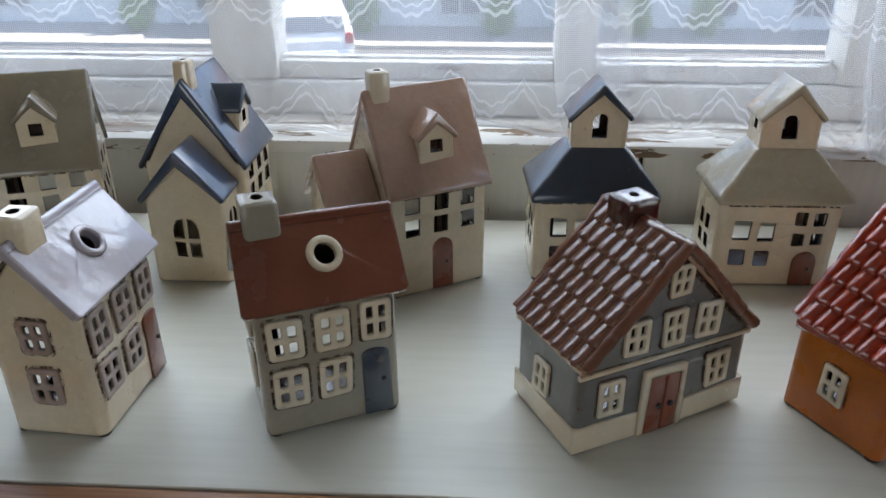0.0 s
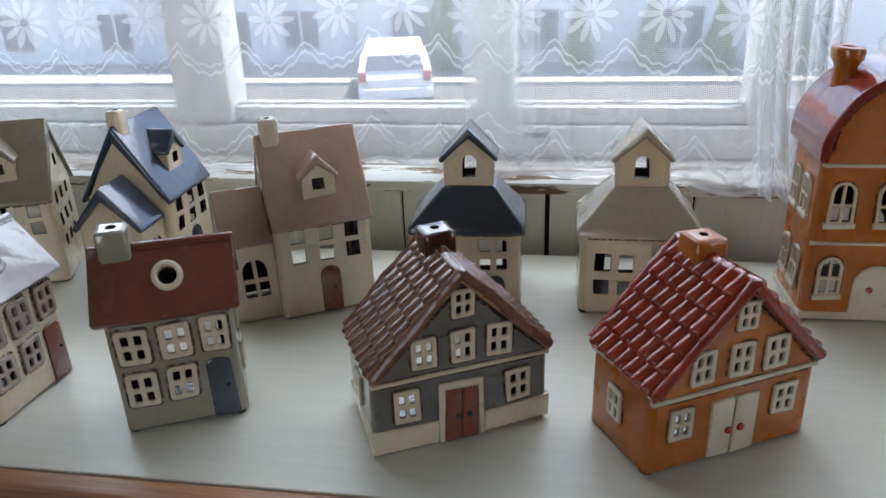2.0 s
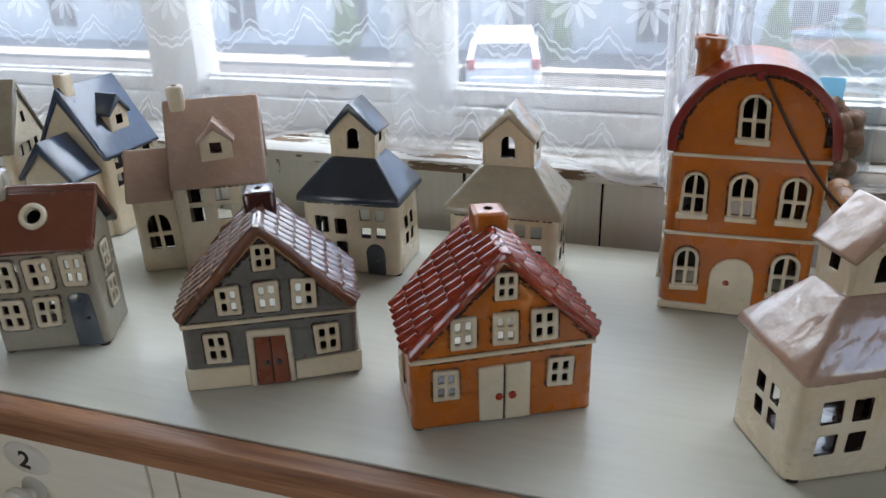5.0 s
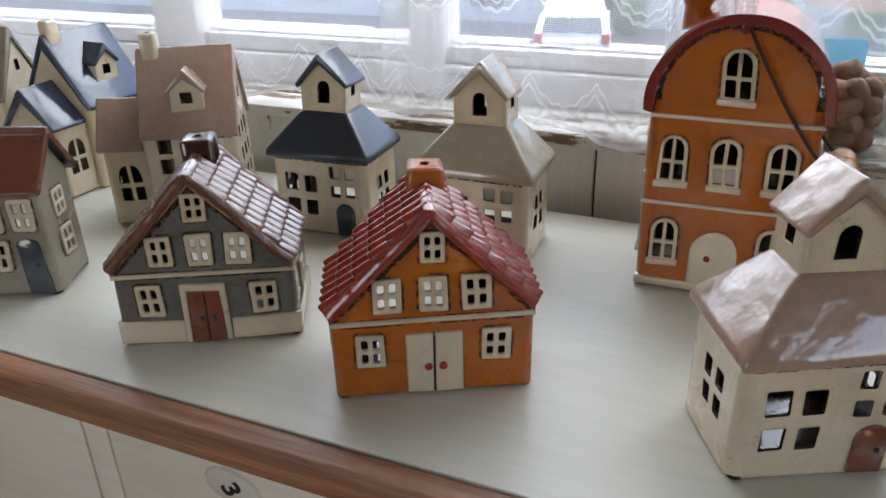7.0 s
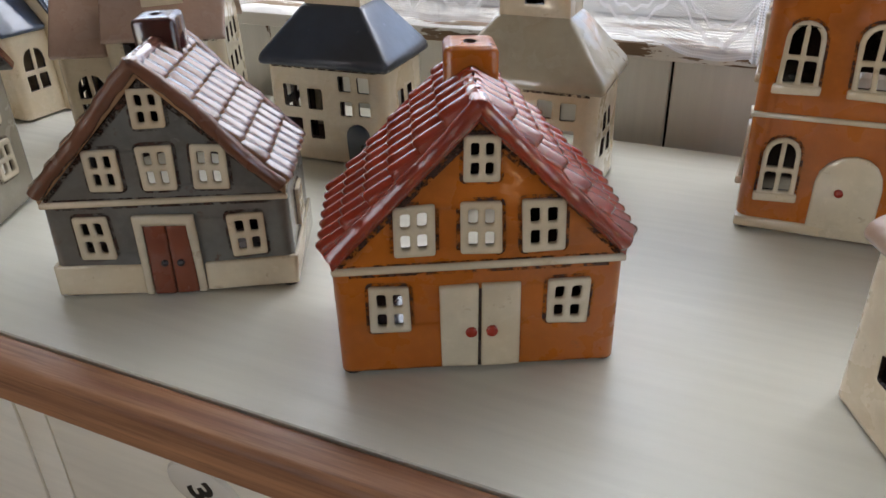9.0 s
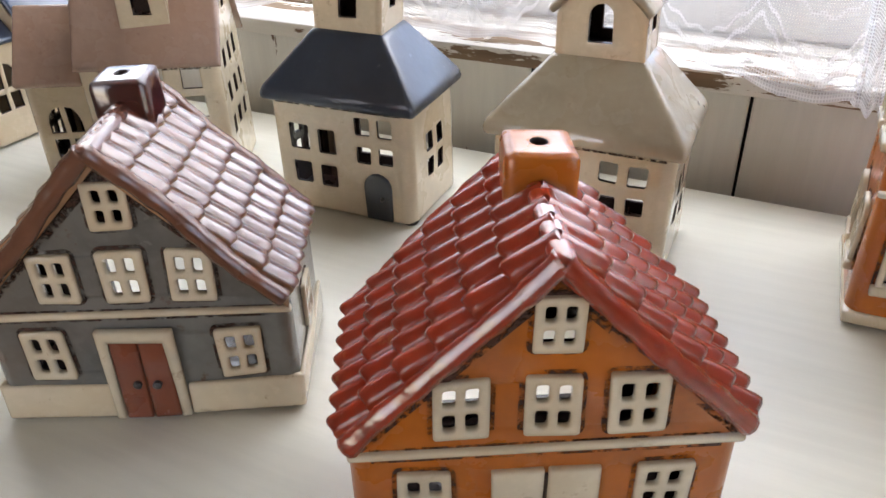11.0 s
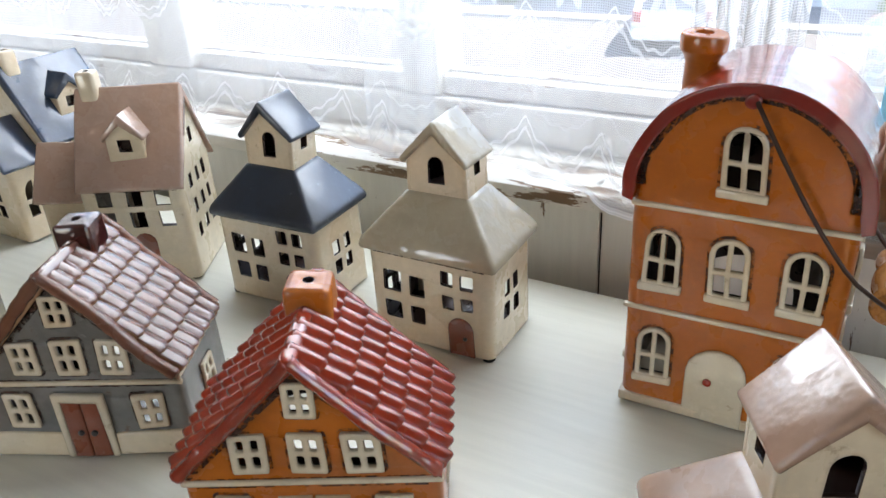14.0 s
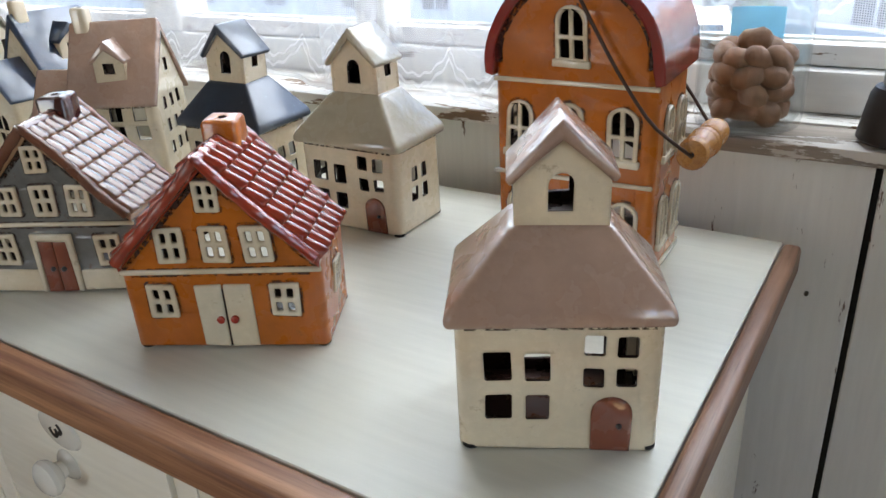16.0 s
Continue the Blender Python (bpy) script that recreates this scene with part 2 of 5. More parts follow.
OXIDE = oxide("iron_oxide_line")
TAN = glaze("tan_edge_glaze", (0.42, 0.24, 0.13), rough=0.2)
REDEDGE = glaze("orange_red_edge_glaze", (0.40, 0.058, 0.022), rough=0.16)
TAUPE = glaze("taupe_frame_glaze", (0.36, 0.27, 0.23), rough=0.3, amount=0.6)
DOT = plain("dark_knob_glaze", (0.02, 0.018, 0.02), 0.3)
REDDOT = plain("red_knob_glaze", (0.35, 0.03, 0.015), 0.25)
FELT = plain("black_felt", (0.012, 0.012, 0.012), 0.9)
WIRE = plain("rusty_wire", (0.06, 0.035, 0.025), 0.5, 0.6)
TURNED = bare_wood("varnished_turned_wood", (0.46, 0.21, 0.055), (0.30, 0.12, 0.03), 1, 0.25)
TOPPAINT = painted_wood("white_tabletop_paint", (0.685, 0.68, 0.595), 0.36, axis=0, brush=0.22)
DRAWERPAINT = painted_wood("cream_drawer_paint", (0.88, 0.84, 0.71), 0.42, axis=0)
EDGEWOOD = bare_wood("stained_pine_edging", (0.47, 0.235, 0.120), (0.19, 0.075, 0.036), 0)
# end edging: same pine as the front, set in darker tones
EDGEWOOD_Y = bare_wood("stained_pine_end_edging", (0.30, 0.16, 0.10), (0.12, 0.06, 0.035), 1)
PORCELAIN = plain("white_porcelain", (0.76, 0.73, 0.64), 0.2, var=0.95, bump=0.05)
INK = plain("black_enamel", (0.01, 0.01, 0.01), 0.4)
BOARD = painted_wood("grey_white_board_paint", (0.76, 0.75, 0.70), 0.35, 0.06, axis=2)
SILLPAINT = painted_wood("flaking_sill_paint", (0.76, 0.74, 0.69), 0.55, 0.52, (0.30, 0.20, 0.125), 0)
SASHPAINT = painted_wood("old_white_sash_paint", (0.82, 0.81, 0.78), 0.5, 0.12, (0.28, 0.18, 0.1), 0)
DARKGAP = plain("dark_gap", (0.02, 0.018, 0.016), 0.9)
PLASTER = plain("dim_ochre_plaster", (0.26, 0.235, 0.19), 0.85, scale=25, bump=0.3, dist=0.002)
FLOORWOOD = bare_wood("pale_oak_floor", (0.52, 0.39, 0.25), (0.36, 0.25, 0.15), 0)
LACE = lace("white_lace")
THICKLACE = lace("gathered_white_lace", 0.64)
PANE = clear_glass("window_glass")
JARGLASS = clear_glass("jar_glass", 0.03, (0.97, 0.985, 0.985))
NUT = plain("nut_shell", (0.33, 0.165, 0.085), 0.55, var=0.55, scale=90, bump=0.7, dist=0.003)
def thin_card(name, col):
    """Thin paper that lets light through."""
    n = Nodes(name)
    f = n.noise(n.coords(), 60, 3)
    c = n.mix(n.ramp(f, 0.3, 0.7), col, dim(col, 0.85))
    dif, tra, mx = n.node("ShaderNodeBsdfDiffuse"), n.node("ShaderNodeBsdfTranslucent"), n.node("ShaderNodeMixShader", Fac=0.7)
    n.link(c, dif.inputs[0]), n.link(c, tra.inputs[0])
    n.link(dif.outputs[0], mx.inputs[1]), n.link(tra.outputs[0], mx.inputs[2]), n.link(mx.outputs[0], n.out.inputs[0])
    return n.mat


BLUECARD = thin_card("pale_blue_card", (0.50, 0.76, 0.86))
BAREWOOD = painted_wood("weathered_grey_wood", (0.60, 0.57, 0.52), 0.7, 0.80, (0.40, 0.34, 0.28), 0, 0.7)
IRON = plain("dark_iron", (0.03, 0.024, 0.02), 0.5, 0.4)


from mathutils import geometry

# ---- mesh helpers ----
OFF = [Vector((0, 0, 0)), 0.0]      # where the thing in hand has its base, and the strength of its hand-made unevenness


def link_mesh(name, bm, mats, warp=True):
    if warp and OFF[1]:
        for v in bm.verts:
            v.co += noise.noise_vector(v.co * 22 + Vector((OFF[1] * 7, 0, 0))) * 0.0021
    bmesh.ops.translate(bm, verts=bm.verts, vec=-OFF[0])
    bmesh.ops.recalc_face_normals(bm, faces=bm.faces)
    if name in ('body', 'annex', 'cupola', 'dormer'):
        bmesh.ops.remove_doubles(bm, verts=bm.verts, dist=0.00005)
    for f in bm.faces:
        f.smooth = True
    for e in bm.edges:
        if len(e.link_faces) != 2 or e.calc_face_angle() > 0.55:
            e.smooth = False
    me = bpy.data.meshes.new(name)
    bm.to_mesh(me)
    bm.free()
    for m in mats if isinstance(mats, (list, tuple)) else [mats]:
        me.materials.append(m)
    return new(name, me)


def part(name, bm, mats, parent, label="", warp=True):
    ob = link_mesh(name, bm, mats, warp)
    ob.parent = parent
    return tagged(ob, label)


def smooth(ob):
    for p in ob.data.polygons:
        p.use_smooth = True
    return ob


def rbox(bm, x0, x1, y0, y1, z0, z1, r=0.001, seg=2):
    vs = [bm.verts.new((x, y, z)) for x in (x0, x1) for y in (y0, y1) for z in (z0, z1)]
    es = set()
    for q in ((0, 1, 3, 2), (4, 6, 7, 5), (0, 4, 5, 1), (2, 3, 7, 6), (0, 2, 6, 4), (1, 5, 7, 3)):
        es.update(bm.faces.new([vs[i] for i in q]).edges)
    if r:
        bmesh.ops.bevel(bm, geom=list(es), offset=r, segments=seg, profile=0.5, affect='EDGES')
    return bm


def prism(bm, pts, put, a, b, r=0.0, seg=2):
    """The polygon pts (pairs), swept from a to b; put(p, q, s) gives the place."""
    lo, hi = [bm.verts.new(put(p, q, a)) for p, q in pts], [bm.verts.new(put(p, q, b)) for p, q in pts]
    fs = [bm.faces.new(lo[::-1]), bm.faces.new(hi)]
    n = len(pts)
    for i in range(n):
        fs.append(bm.faces.new((lo[i], lo[(i + 1) % n], hi[(i + 1) % n], hi[i])))
    if r:
        es = {e for f in fs for e in f.edges}
        bmesh.ops.bevel(bm, geom=[e for e in es if e.calc_length() > 2.2 * r], offset=r, segments=seg, profile=0.5, affect='EDGES', clamp_overlap=True)
    return bm


def lathe(bm, prof, put, n=20):
    """prof: pairs radius, height; put(x, y, h)."""
    rings = []
    for r, h in prof:
        rings.append([bm.verts.new(put(r * math.cos(2 * math.pi * i / n), r * math.sin(2 * math.pi * i / n), h)) for i in range(n)] if r > 1e-6 else [bm.verts.new(put(0, 0, h))])
    for a, b in zip(rings, rings[1:]):
        for i in range(n):
            j = (i + 1) % n
            q = [a[i % len(a)], a[j % len(a)], b[j % len(b)], b[i % len(b)]]
            q = list(dict.fromkeys(q))
            if len(q) > 2:
                bm.faces.new(q)
    return bm


def rect(u0, u1, z0, z1):
    return [(u0, z0), (u1, z0), (u1, z1), (u0, z1)]


def arch(u0, u1, z0, z1, flat=0.5, n=8):
    """A loop with a round head; flat: the head's rise as a part of the width."""
    c, rx, rz = (u0 + u1) / 2, (u1 - u0) / 2, (u1 - u0) * flat
    return [(u0, z0), (u1, z0)] + [(c + rx * math.cos(math.pi * i / n), z1 - rz + rz * math.sin(math.pi * i / n)) for i in range(n + 1)]


def rrect(u0, u1, z0, z1, r, n=3):
    out = []
    for cu, cz, a0 in ((u1 - r, z1 - r, 0), (u0 + r, z1 - r, 90), (u0 + r, z0 + r, 180), (u1 - r, z0 + r, 270)):
        out += [(cu + r * math.cos(radians(a0 + 90 * i / n)), cz + r * math.sin(radians(a0 + 90 * i / n))) for i in range(n + 1)]
    return out


def soft_edge(ob, width, seg=2, angle=40):
    m = ob.modifiers.new("soft_edge", 'BEVEL')
    m.width, m.segments, m.limit_method, m.angle_limit = width, seg, 'ANGLE', radians(angle)
    return ob


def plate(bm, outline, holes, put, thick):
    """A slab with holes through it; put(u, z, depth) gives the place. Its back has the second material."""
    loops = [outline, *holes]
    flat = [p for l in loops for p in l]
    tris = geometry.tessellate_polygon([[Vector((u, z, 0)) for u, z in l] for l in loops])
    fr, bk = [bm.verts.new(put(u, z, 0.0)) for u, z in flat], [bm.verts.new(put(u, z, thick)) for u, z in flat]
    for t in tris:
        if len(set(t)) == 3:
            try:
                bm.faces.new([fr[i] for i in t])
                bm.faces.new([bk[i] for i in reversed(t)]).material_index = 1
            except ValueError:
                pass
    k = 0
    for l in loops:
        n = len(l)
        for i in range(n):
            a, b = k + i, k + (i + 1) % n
            # hole reveals take the second material too: on walls, recess shade kept in colour
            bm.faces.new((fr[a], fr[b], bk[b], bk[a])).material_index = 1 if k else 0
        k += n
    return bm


FRONT = lambda y=0.0: (lambda u, z, t: (u, y + t, z))
BACK = lambda y: (lambda u, z, t: (u, y - t, z))
LEFT = lambda x=0.0: (lambda v, z, t: (x + t, v, z))
RIGHT = lambda x: (lambda v, z, t: (x - t, v, z))


def corners(bm, w, d, h, r, z0=0.0, n=4):
    for cx, cy, a0 in ((r, r, 180), (w - r, r, 270), (w - r, d - r, 0), (r, d - r, 90)):
        pts = [(cx, cy)] + [(cx + r * math.cos(radians(a0 + 90 * i / n)), cy + r * math.sin(radians(a0 + 90 * i / n))) for i in range(n + 1)]
        prism(bm, pts, lambda p, q, s: (p, q, s), z0, h)


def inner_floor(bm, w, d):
    # floor in the walls' inner glaze, its shade included in the colour
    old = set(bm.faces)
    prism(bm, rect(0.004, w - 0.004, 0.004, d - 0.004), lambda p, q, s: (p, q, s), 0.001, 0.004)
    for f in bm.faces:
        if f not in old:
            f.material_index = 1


def oxide_strip(root, side, u0, u1, z0, z1):
    bm = bmesh.new()
    plate(bm, rect(u0, u1, z0, z1), [], lambda u, z, t: side(u, z, t - 0.0004), 0.0002)
    part("oxide_line", bm, [OXIDE, OXIDE], root, "brown oxide line under the eave")


def thing(name, label, category, w, d, fl, rz, seed, group="ceramic houses on the chest", z=0.8523, k=1.0):
    """A house: an Empty at the middle of its base; fl is its front left corner."""
    OFF[0], OFF[1] = Vector((w / 2, d / 2, 0)), seed
    root = new(name)
    root.empty_display_size = 0.02
    root.matrix_world = pose(fl[0], fl[1], z, 0, 0, rz) @ Matrix.Scale(k, 4) @ Matrix.Translation(OFF[0])
    return tagged(root, label, category, group)


def felt_feet(root, w, d):
    for x, y in ((0.0062, 0.0062), (w - 0.0062, 0.0062), (0.0062, d - 0.0062), (w - 0.0062, d - 0.0062)):
        part("felt_foot", lathe(bmesh.new(), [(0, -0.0022), (0.0050, -0.0022), (0.0056, -0.0014), (0.0056, 0.0006), (0, 0.0006)], lambda a, b, h: (x + a, y + b, h), 12), FELT, root, "black felt foot", warp=False)


def cross_frame(root, side, c, z0, z1, hw, mat, proud=0.0022, oxide=True, arched=False, sill=False, rnd_r=0.0014):
    """A raised window frame with four lights, set before its hole in the wall."""
    bm = bmesh.new()
    b, m = (hw * 0.27, hw * 0.13) if arched else (hw * 0.37, hw * 0.17)
    pr = 0.0013
    zm = z0 + (z1 - z0) * (0.46 if arched else 0.5)
    out = arch(c - hw, c + hw, z0, z1, 0.45) if arched else rrect(c - hw, c + hw, z0, z1, rnd_r)
    low = [rrect(c - hw + b, c - m, z0 + b, zm - m, pr), rrect(c + m, c + hw - b, z0 + b, zm - m, pr)]
    if arched:
        n, zt, rz = 5, z1 - b, hw * 0.75
        left = [(c - m, zm + m), (c - m, zt)] + [(c - m - (hw - b - m) * math.sin(math.pi / 2 * i / n), zt - rz + rz * math.cos(math.pi / 2 * i / n)) for i in range(1, n + 1)] + [(c - hw + b, zm + m)]
        high = [left, [(2 * c - u, z) for u, z in left][::-1]]
    else:
        high = [rrect(c - hw + b, c - m, zm + m, z1 - b, pr), rrect(c + m, c + hw - b, zm + m, z1 - b, pr)]
    plate(bm, out, low + high, lambda u, z, t: side(u, z, t - proud), proud + 0.0006)
    fr = part("window_frame", bm, [mat, mat], root, "raised window frame with four lights")
    soft_edge(fr, 0.0009)
    if sill:
        sb = bmesh.new()
        prism(sb, rect(c - hw - 0.002, c + hw + 0.002, z0 - 0.004, z0 + 0.002), lambda p, q, s: side(p, q, s), -proud - 0.0012, 0.001, 0.0012)
        part("window_sill", sb, mat, fr)
    if oxide:
        ox = bmesh.new()
        g = 0.0019
        big = arch(c - hw - g, c + hw + g, z0 - g, z1 + g, 0.45) if arched else rrect(c - hw - g, c + hw + g, z0 - g, z1 + g, 0.004)
        small = arch(c - hw + 0.001, c + hw - 0.001, z0 + 0.001, z1 - 0.001, 0.45) if arched else rect(c - hw + 0.001, c + hw - 0.001, z0 + 0.001, z1 - 0.001)
        plate(ox, big, [small], lambda u, z, t: side(u, z, t - 0.0003), 0.001)
        part("oxide_line", ox, [OXIDE, OXIDE], fr, "thin brown oxide line")
    return fr


def hole_for(c, z0, z1, hw, arched=False):
    e = 0.0028
    return arch(c - hw + e, c + hw - e, z0 + e, z1 - e, 0.45) if arched else rect(c - hw + e, c + hw - e, z0 + e, z1 - e)


def chimney(root, x, y, hw, hd, z0, z1, mat, hole=0.0035, label="square chimney with a smoke hole"):
    bm = bmesh.new()
    n = 12
    ring = [(x + hole * math.cos(2 * math.pi * i / n), y + hole * math.sin(2 * math.pi * i / n)) for i in range(n)]
    plate(bm, rect(x - hw + 0.003, x + hw - 0.003, y - hd + 0.003, y + hd - 0.003), [ring], lambda u, v, t: (u, v, z1 - t), 0.010)
    k = []
    for inset, z in ((0.0, z0), (0.0, z1 - 0.003), (0.0009, z1 - 0.0009), (0.003, z1)):
        r = 0.0035
        loop = []
        for cx, cy, a0 in ((hw - r, hd - r, 0), (-hw + r, hd - r, 90), (-hw + r, -hd + r, 180), (hw - r, -hd + r, 270)):
            for i in range(4):
                a = radians(a0 + 30 * i)
                loop.append(bm.verts.new((x + cx + (r - inset) * math.cos(a), y + cy + (r - inset) * math.sin(a), z)))
        k.append(loop)
    for a, b in zip(k, k[1:]):
        for i in range(16):
            bm.faces.new((a[i], a[(i + 1) % 16], b[(i + 1) % 16], b[i]))
    return part("chimney", bm, [mat, INSIDE], root, label)


def knob(root, side, u, z, r, mat):
    return smooth(part("knob", lathe(bmesh.new(), [(0, -0.0042), (r * 0.6, -0.0038), (r, -0.0030), (r, -0.001), (0, -0.001)], lambda a, b, h: side(u + a, z + b, h), 10), mat, root, "round door knob"))


# ---- the barn with a tiled roof ----
def tile_mesh(wd, ln, rise, lift):
    """A pantile: a rolled hump across, a thick rounded foot that rides over the tile below."""
    bm = bmesh.new()
    n, top = 8, []
    for k, l in ((-0.03, 0.35), (0.0, 0.8), (0.07, 1.0), (0.22, 0.9), (0.55, 0.5), (1.0, 0.0)):
        row = []
        for i in range(n + 1):
            a = i / n
            hump = rise * (0.5 - 0.5 * math.cos(2 * math.pi * a)) + 0.0006 * a
            sag = 0.06 * ln * (0.5 - 0.5 * math.cos(2 * math.pi * a)) * (1 - k)
            row.append(bm.verts.new(((a - 0.5) * wd, k * ln - sag, hump * (0.75 + 0.25 * (1 - k)) + l * lift + 0.0006)))
        top.append(row)
    for a, b in zip(top, top[1:]):
        for i in range(n):
            bm.faces.new((a[i], a[i + 1], b[i + 1], b[i]))
    foot = [bm.verts.new((v.co.x, v.co.y + 0.0006, -0.0012)) for v in top[0]]
    for i in range(n):
        bm.faces.new((foot[i], foot[i + 1], top[0][i + 1], top[0][i]))
    for j in (0, n):
        sd = [bm.verts.new((r[j].co.x, r[j].co.y, -0.0012)) for r in top]
        for i in range(5):
            bm.faces.new((sd[i], sd[i + 1], top[i + 1][j], top[i][j]))
    bmesh.ops.recalc_face_normals(bm, faces=bm.faces)
    me = bpy.data.meshes.new("roof_tile")
    bm.to_mesh(me)
    bm.free()
    for k, p in enumerate(me.polygons):
        p.use_smooth = k < 5 * n
        if k < n or k >= 5 * n:
            p.material_index = 1
    return me


def barn(name, label, fl, rz, seed, wall, tile, edge, chim, door_leaf, dots, plinth):
    w, d, h = 0.145, 0.079, 0.066
    root = thing(name, label, "ceramic house", w, d, fl, rz, seed)
    ap = 0.1335
    r = 0.006
    wins = [(0.0270, 0.0245, 0.0515, 0.0102), (0.1180, 0.0240, 0.0510, 0.0107), (0.0420, 0.0680, 0.0950, 0.0098), (0.0735, 0.0680, 0.0950, 0.0100), (0.1035, 0.0680, 0.0955, 0.0102), (0.0735, 0.1055, 0.1285, 0.0088)]
    gable = [(r, 0), (w - r, 0), (w - r, h + 0.002), (w / 2, ap), (r, h + 0.002)]
    bm = bmesh.new()
    plate(bm, gable, [hole_for(*x) for x in wins], FRONT(), 0.0026)
    plate(bm, gable, [arch(0.030, 0.102, 0.012, 0.063, 0.2)], BACK(d), 0.0026)
    sw = (0.042, 0.024, 0.050, 0.0095)
    for s in (LEFT(), RIGHT(w)):
        plate(bm, rect(r, d - r, 0, h), [hole_for(*sw)], s, 0.0026)
    corners(bm, w, d, h, r)
    inner_floor(bm, w, d)
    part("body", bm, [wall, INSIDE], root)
    for x in wins:
        cross_frame(root, FRONT(), *x, FRAME)
    cross_frame(root, LEFT(), *sw, FRAME)
    cross_frame(root, RIGHT(w), *sw, FRAME)
    # cornice band
    bm = bmesh.new()
    prism(bm, rect(-0.0005, w + 0.0005, 0.0585, 0.0625), lambda p, q, s: (p, s, q), -0.0018, 0.002, 0.0012)
    part("cornice_band", bm, FRAME, root, "thin ivory band")
    # roof
    top, under = 0.1440, 0.1350
    prof = [(-0.0005, 0.0685), (w / 2, top), (w + 0.0005, 0.0685), (w - 0.0005, 0.0620), (w / 2, under), (0.0005, 0.0620)]
    bm = bmesh.new()
    prism(bm, prof, lambda p, q, s: (p, s, q), -0.002, d + 0.002)
    roof = part("roof", bm, edge if plinth else tile, root, "glazed pantile roof")
    # oxide that has run from the verge and the band
    bm = bmesh.new()
    zo = lambda u, k: 0.0600 + (under - 0.0615) * (1 - abs(u - w / 2) / (w / 2)) - k
    plate(bm, [(0.003, zo(0.003, -0.001)), (w / 2, zo(w / 2, -0.001)), (w - 0.003, zo(w - 0.003, -0.001)), (w - 0.003, zo(w - 0.003, 0.0025)), (w / 2, zo(w / 2, 0.0045)), (0.003, zo(0.003, 0.0025))], [], FRONT(-0.0004), 0.0002)
    part("oxide_line", bm, [OXIDE, OXIDE], root, "brown oxide run under the roof edge")
    for za, zb in ((0.0565, 0.0590), (0.0620, 0.0634)):
        bm = bmesh.new()
        plate(bm, rect(0.008, w - 0.008, za, zb), [], FRONT(-0.0004), 0.0002)
        part("oxide_line", bm, [OXIDE, OXIDE], root, "brown oxide run along the band")
    for yy in (-0.0035, d + 0.0035):
        for s in (1, -1):
            bm = bmesh.new()
            run = [((0.0015 + (w / 2 - 0.0015) * k), 0.0695 + (top - 0.0004 - 0.0695) * k) for k in [q / 20 for q in range(21)]]
            rings = []
            for q, (u, z) in enumerate(run):
                rad = 0.0037 + 0.0011 * (1 - (q / 20 * 6) % 1.0)
                u = u if s > 0 else w - u
                rings.append([bm.verts.new((u - rad * math.cos(a) * 0.7 * s, yy + rad * math.sin(a), z + rad * math.cos(a) * 0.7)) for a in [2 * math.pi * e / 10 for e in range(10)]])
            for p, q in zip(rings, rings[1:]):
                for e in range(10):
                    bm.faces.new((p[e], p[(e + 1) % 10], q[(e + 1) % 10], q[e]))
            bm.faces.new(rings[0][::-1])
            bm.faces.new(rings[-1])
            smooth(part("verge_roll", bm, VERGE if plinth else tile, root, "rounded verge roll"))
    cols, rows = 7, 6
    wd, slope = (d + 0.001) / cols, math.hypot(w / 2 + 0.0005, top - 0.0685)
    me = tile_mesh(wd * (0.955 if plinth else 1.0), slope / rows * 1.12, 0.0015 if plinth else 0.0036, 0.0026 if plinth else 0.0036)
    me.materials.append(tile)
    me.materials.append(edge)
    ang = math.degrees(math.atan2(top - 0.0685, w / 2 + 0.0005))
    for sgn in (1, -1):
        for i in range(cols):
            for j in range(rows):
                t = new("roof_tile", me)
                t.parent = roof
                k = (j / rows) * slope
                x = -0.0005 + k * math.cos(radians(ang)) if sgn > 0 else w + 0.0005 - k * math.cos(radians(ang))
                zz = 0.0685 + k * math.sin(radians(ang)) + 0.0004
                y = -0.0005 + wd * (i + 0.5)
                base = Matrix.Translation(Vector((x, y, zz)) - OFF[0]) @ pose(0, 0, 0, 0, 0, -90 if sgn > 0 else 90)
                t.matrix_local = base @ pose(0, 0, 0, ang + random.uniform(-1, 1), random.uniform(-1.5, 1.5), random.uniform(-1, 1))
    bm = bmesh.new()
    lathe(bm, [(0, -0.0072), (0.0036, -0.0064), (0.0050, -0.003), (0.0052, d * 0.5), (0.0050, d + 0.003), (0.0036, d + 0.0064), (0, d + 0.0072)], lambda a, b, s: (w / 2 + a, s, top - 0.0008 + b * 0.8), 14)
    smooth(part("ridge", bm, tile, root, "rounded ridge roll"))
    chimney(root, w / 2 + 0.001, 0.0550, 0.0132, 0.0128, 0.124, 0.1565, chim, 0.0034)
    # double door
    if plinth:
        bm = bmesh.new()
        prism(bm, [(0.0520, 0.0), (0.0565, 0.0), (0.0565, 0.0475), (0.0845, 0.0475), (0.0845, 0.0), (0.0890, 0.0), (0.0890, 0.0525), (0.0520, 0.0525)], lambda p, q, s: (p, s, q), -0.003, 0.001, 0.0008)
        part("door_frame", bm, FRAME, root, "raised ivory door frame")
        for a, b in ((0.0, 0.052), (0.089, w)):
            bm = bmesh.new()
            prism(bm, rect(a - (0.001 if a == 0 else 0), b + (0.001 if b == w else 0), 0.0, 0.020), lambda p, q, s: (p, s, q), -0.0014, 0.002, 0.0009)
            part("plinth", bm, FRAME, root, "ivory plinth band")
        for s, x in ((LEFT(), 0), (RIGHT(w), 1)):
            bm = bmesh.new()
